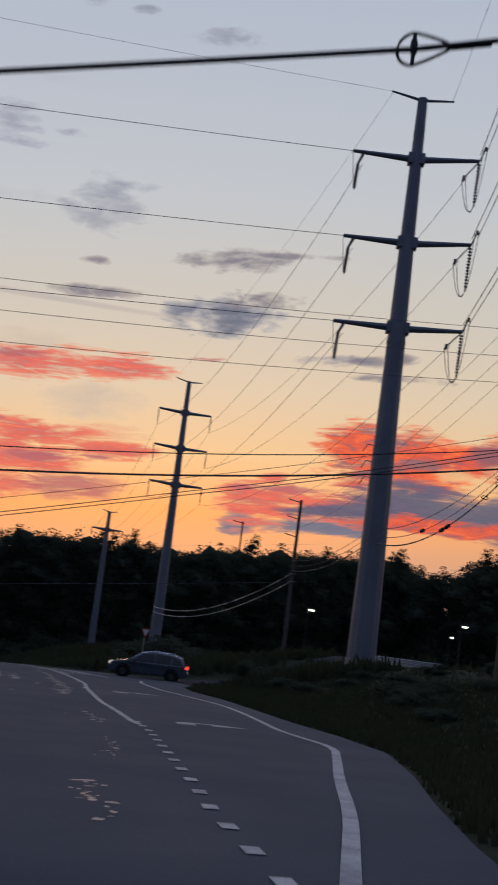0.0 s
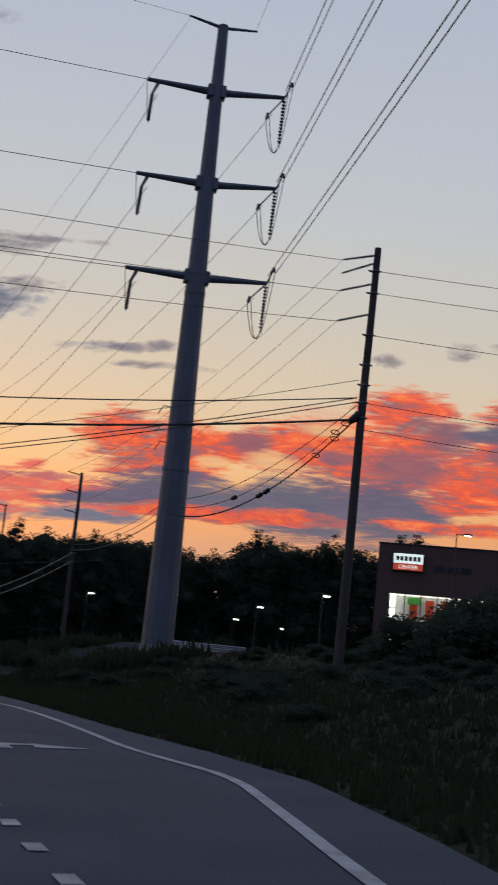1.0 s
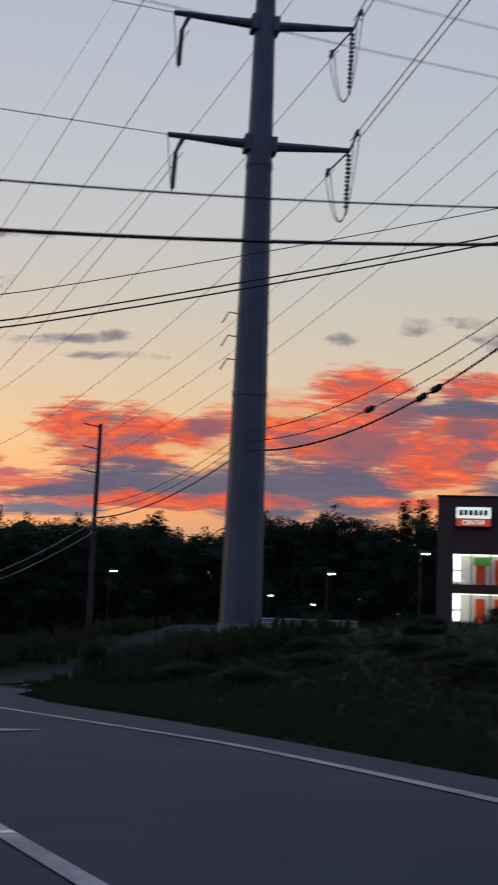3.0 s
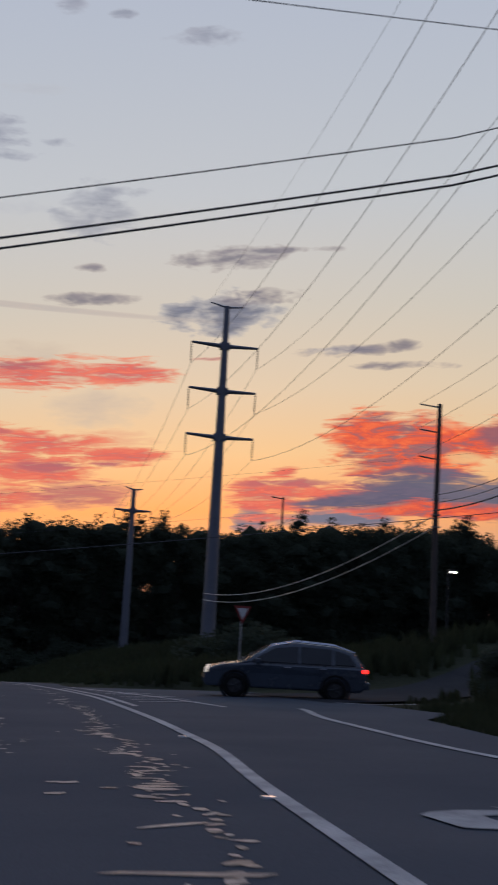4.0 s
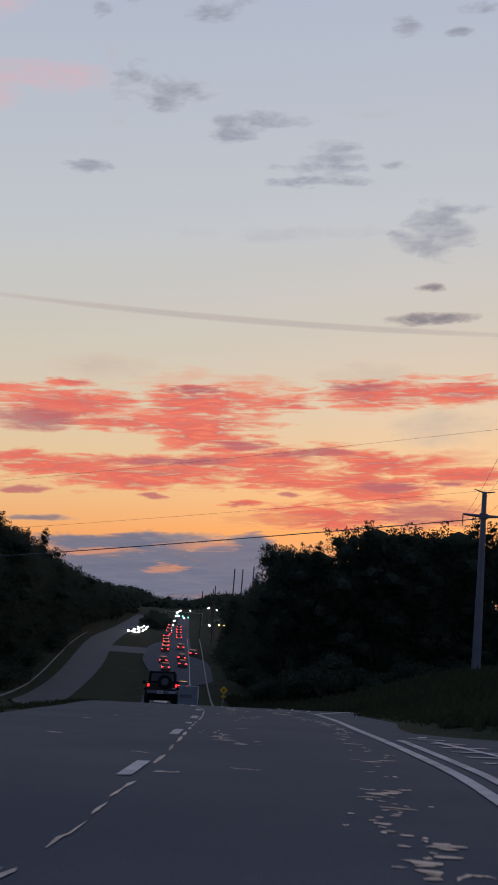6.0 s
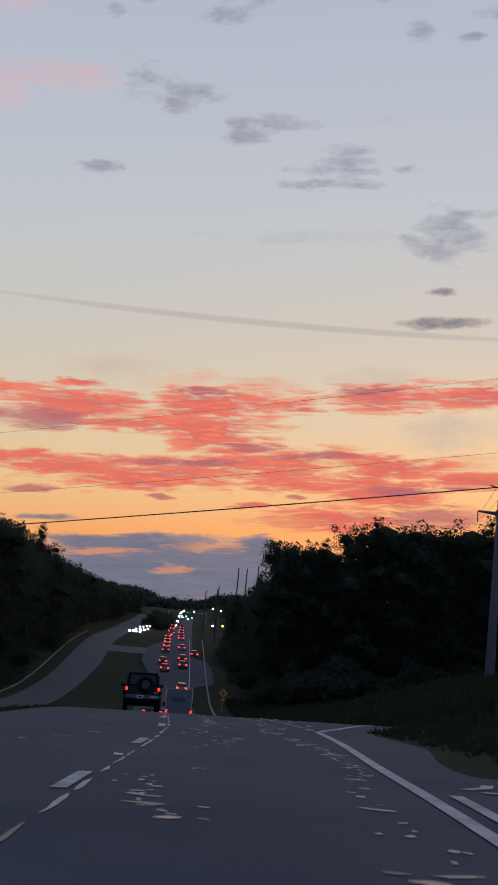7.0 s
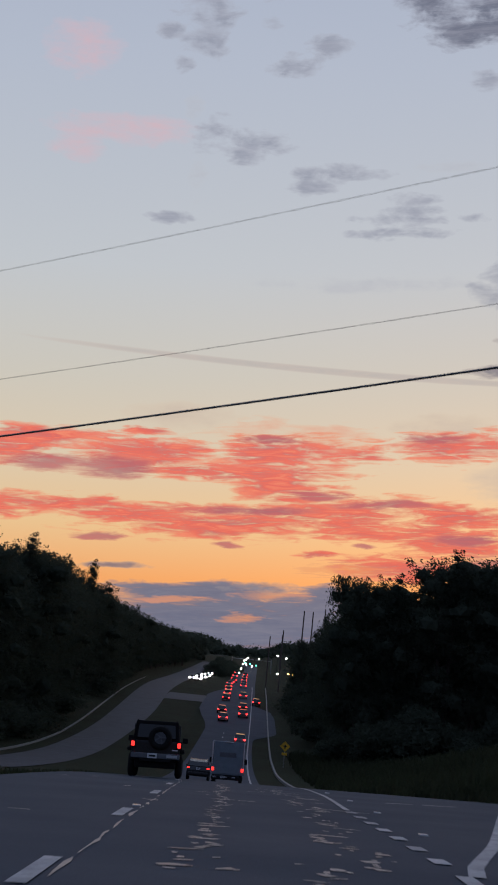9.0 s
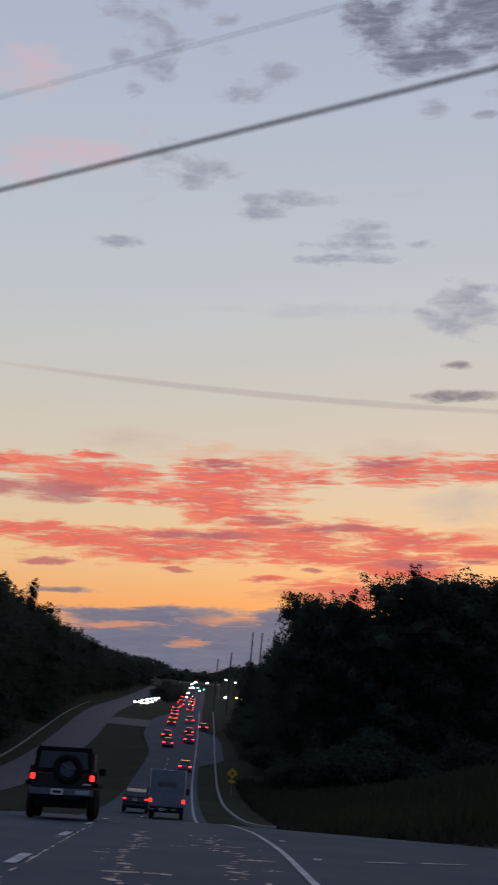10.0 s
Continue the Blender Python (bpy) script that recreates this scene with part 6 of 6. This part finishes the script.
for x, y, top, arm in ((52.2, 92.8, 5.7, 0.3), (71.0, 138.0, 4.7, 0.3), (52.6, 102.4, 4.8, 0.3), (86.2, 153.0, 4.6, 0.3), (47.0, 122.2, 5.1, 0.3), (64.8, 94.0, 11.75, 1.1), (69.5, 90.0, 9.3, 0.2)):
    area_lamp(x, y, top, arm)

# guard rail behind the first tower
rail = thing("guard_rail", (0, 0, 0), "pale galvanised guard rail in the grass", "guard rail")
g0, g1 = Vector((38.5, 88.9)), Vector((40.9, 83.6))
for i in range(5):
    p = g0.lerp(g1, i / 4)
    lump("post", (p.x - 0.06, p.y - 0.06, land(p.x, p.y) - 0.4), (p.x + 0.06, p.y + 0.06, 1.35), M["wood"], rail)
bm = bmesh.new()
for z, o in ((1.2, 0.0), (1.3, 0.05), (1.4, 0.0), (1.5, 0.05), (1.1, 0.05)):
    line_tube(bm, [(g0.x - 0.1, g0.y - o - 0.12, z), (g1.x, g1.y - o - 0.12, z - 0.03)], 0.06, 6)
part("beam", bm, M["galv"], rail)


# ---------------------------------------------------------------- shop building
def building():
    b = thing("storage_building", (0, 0, 0), "dark two-storey storage building with lit windows", "building")
    a = Vector((78.3, 119.9, 0))
    d = Vector((0.735, -0.678, 0))          # along the front
    n = Vector((0.678, 0.735, 0))           # into the building
    m = Matrix(((d.x, n.x, 0, a.x), (d.y, n.y, 0, a.y), (0, 0, 1, 0), (0, 0, 0, 1)))
    b.matrix_basis = m
    top, low, long, deep = 13.3, 0.0, 13.5, 24.0
    wins = [(-0.3, 9.3, 5.85, 8.45), (-0.3, 9.3, 2.5, 5.1)]
    # front wall in bands so that the windows are real openings
    for x0, x1, z0, z1 in ((-1.6, long, 8.45, top), (-1.6, -0.3, low, 8.45), (9.3, long, low, 8.45), (-0.3, 9.3, 5.1, 5.85), (-0.3, 9.3, low, 2.5)):
        lump("wall", (x0, 0, z0), (x1, 0.35, z1), M["cladding"], b, "", 0.0)
    lump("wall", (-1.6, 0.35, low), (-1.25, deep, top), M["cladding"], b, "", 0.0)
    lump("wall", (long - 0.35, 0.35, low), (long, deep, top), M["cladding"], b, "", 0.0)
    lump("wall", (-1.25, deep - 0.35, low), (long - 0.35, deep, top), M["cladding"], b, "", 0.0)
    lump("roof", (-1.25, 0.35, top - 0.5), (long - 0.35, deep - 0.35, top - 0.2), M["frame"], b, "", 0.0)
    lump("parapet", (-1.68, -0.08, top), (long + 0.08, 0.43, top + 0.14), M["frame"], b)
    for (x0, x1, z0, z1) in wins:
        win = lump("window", (x0, 0.12, z0), (x1, 0.16, z1), M["clear"], b, "clear shop glass", 0.0)
        for i in range(7):
            xx = x0 + (x1 - x0) * i / 6
            lump("mullion", (xx - 0.05, 0.06, z0), (xx + 0.05, 0.2, z1), M["frame"], win, "", 0.01)
        lump("sill", (x0, 0.0, z0 - 0.08), (x1, 0.3, z0), M["frame"], win, "", 0.01)
        # the lit room: floor, ceiling light, back wall and storage doors
        room = lump("lit_room", (x0, 1.9, z0), (x1, 2.0, z1), M["white_wall"], b, "white storage wall", 0.0)
        lump("ceiling_light", (x0, 0.3, z1 - 0.05), (x1, 1.9, z1), M["window_glow"], room, "lit ceiling", 0.0)
        lump("floor", (x0, 0.3, z0), (x1, 1.9, z0 + 0.04), M["white_wall"], room, "", 0.0)
        for i in range(1, 6):
            xx = x0 + 1.6 * i + 0.35
            lump("storage_door", (xx, 1.8, z0 + 0.05), (xx + 0.8, 1.89, z1 - 0.35), M["orange"], room, "orange roll-up door", 0.01)
        if z0 > 5:
            lump("green_banner", (x0 + 1.75, 1.5, z1 - 0.9), (x0 + 3.1, 1.55, z1 - 0.2), M["green"], room, "green banner", 0.01)
        lump("light_tube", (x0 + 0.15, 0.5, z0 + 0.3), (x0 + 0.6, 0.6, z0 + 1.1), M["tube"], room, "bright tube light", 0.02)
        lump("light_tube", (x0 + 0.15, 0.5, z0 + 1.3), (x0 + 0.6, 0.6, z1 - 0.15), M["tube"], room, "bright tube light", 0.02)
    lump("annex_wall", (long, 1.5, low), (long + 16.0, 1.85, 10.9), M["cladding"], b, "lower wing", 0.0)
    lump("annex_roof", (long, 1.3, 10.9), (long + 16.0, deep, 11.2), M["galv"], b, "pale flat roof edge", 0.02)
    sign = lump("sign_box", (-0.1, -0.35, 10.7), (2.95, 0.0, 12.48), M["frame"], b, "", 0.05)
    lump("sign_face", (-0.02, -0.4, 11.45), (2.87, -0.34, 12.4), M["sign_lit"], sign, "lit white panel", 0.01)
    lump("sign_band", (-0.02, -0.4, 10.78), (2.87, -0.34, 11.42), M["sign_red"], sign, "lit red panel", 0.01)
    for i in range(6):
        lump("sign_mark", (0.2 + 0.42 * i, -0.42, 11.7), (0.52 + 0.42 * i, -0.4, 12.15), M["sign_ink"], sign, "dark bar", 0.005)
    text = bpy.data.curves.new("sign_text", "FONT")
    text.body, text.size, text.extrude, text.align_x = "CENTER", 0.52, 0.01, "CENTER"
    ob = new("lettering", text)
    text.materials.append(M["sign_lit"])
    ob.parent = sign
    ob.matrix_basis = Matrix.Translation((1.42, -0.415, 10.92)) @ Matrix.Rotation(radians(90), 4, "X")
    for i in range(3):
        lump("wall_lettering", (4.0 + 1.3 * i, -0.06, 10.9), (5.0 + 1.3 * i, 0.0, 11.45), M["frame"], b, "dark unlit bar", 0.01)


M["clear"] = bpy.data.materials.new("shop_glass")
M["clear"].use_nodes = True
_k = Nodes(M["clear"].node_tree)
_o, _g = _k.add("ShaderNodeOutputMaterial"), _k.add("ShaderNodeBsdfPrincipled")
_g.inputs["Transmission Weight"].default_value, _g.inputs["Roughness"].default_value, _g.inputs["IOR"].default_value = 1.0, 0.02, 1.05
_k.link(_g.outputs[0], _o.inputs[0])
building()

# signals and lit fronts at the far junction
for x, y, z, mat in ((17.5, 620, 5.6, "signal"), (20.0, 620, 5.2, "signal"), (15.5, 620, 5.8, "signal")):
    t = thing("traffic_signal", (x, y, z), "green traffic signal over the far junction", "traffic light", "far signals")
    lump("housing", (-0.3, -0.2, -0.9), (0.3, 0.2, 0.9), M["frame"], t)
    lump("lens", (-0.3, -0.3, -0.75), (0.3, -0.2, -0.15), M[mat], t, "lit green lens")
bm = bmesh.new()
rod(bm, (10, 620.3, 6.9), (26, 620.3, 6.9), 0.06, sides=6)
rod(bm, (10, 620.3, -3), (10, 620.3, 7.5), 0.14, sides=8)
rod(bm, (26, 620.3, -3), (26, 620.3, 7.5), 0.14, sides=8)
tagged(mesh_object("signal_span", bm, M["galv"]), "steel span that carries the far signals", "signal gantry")
for x, y, z, mat in ((14, 590, 2.5, "lamp"), (14.5, 600, 4.5, "lamp"), (15, 610, 6.0, "lamp"), (16.5, 640, 7.5, "lamp"), (13.5, 580, 0.8, "lamp"), (16, 650, 5.0, "lamp"), (18.5, 640, 4.2, "lamp"), (29, 640, 9.5, "lamp"), (33, 650, 9.0, "lamp"), (31, 560, 2.0, "amber"),
                     (33.0, 560, 2.0, "amber"), (26, 520, 1.5, "lamp"), (22, 700, 8.5, "lamp"), (16, 680, 7.5, "lamp")):
    t = thing("far_lamp", (x, y, z), "small bright lamp far down the valley", "street lamp", "far lamps")
    bm = bmesh.new()
    rod(bm, (0, 0, land(x, y) - z - 0.5), (0, 0, 0), 0.1, 0.07, 6)
    part("post", bm, M["frame"], t)
    lump("lens", (-0.3, -0.3, 0), (0.3, 0.3, 0.4), M[mat], t, "lit lens", 0.08)
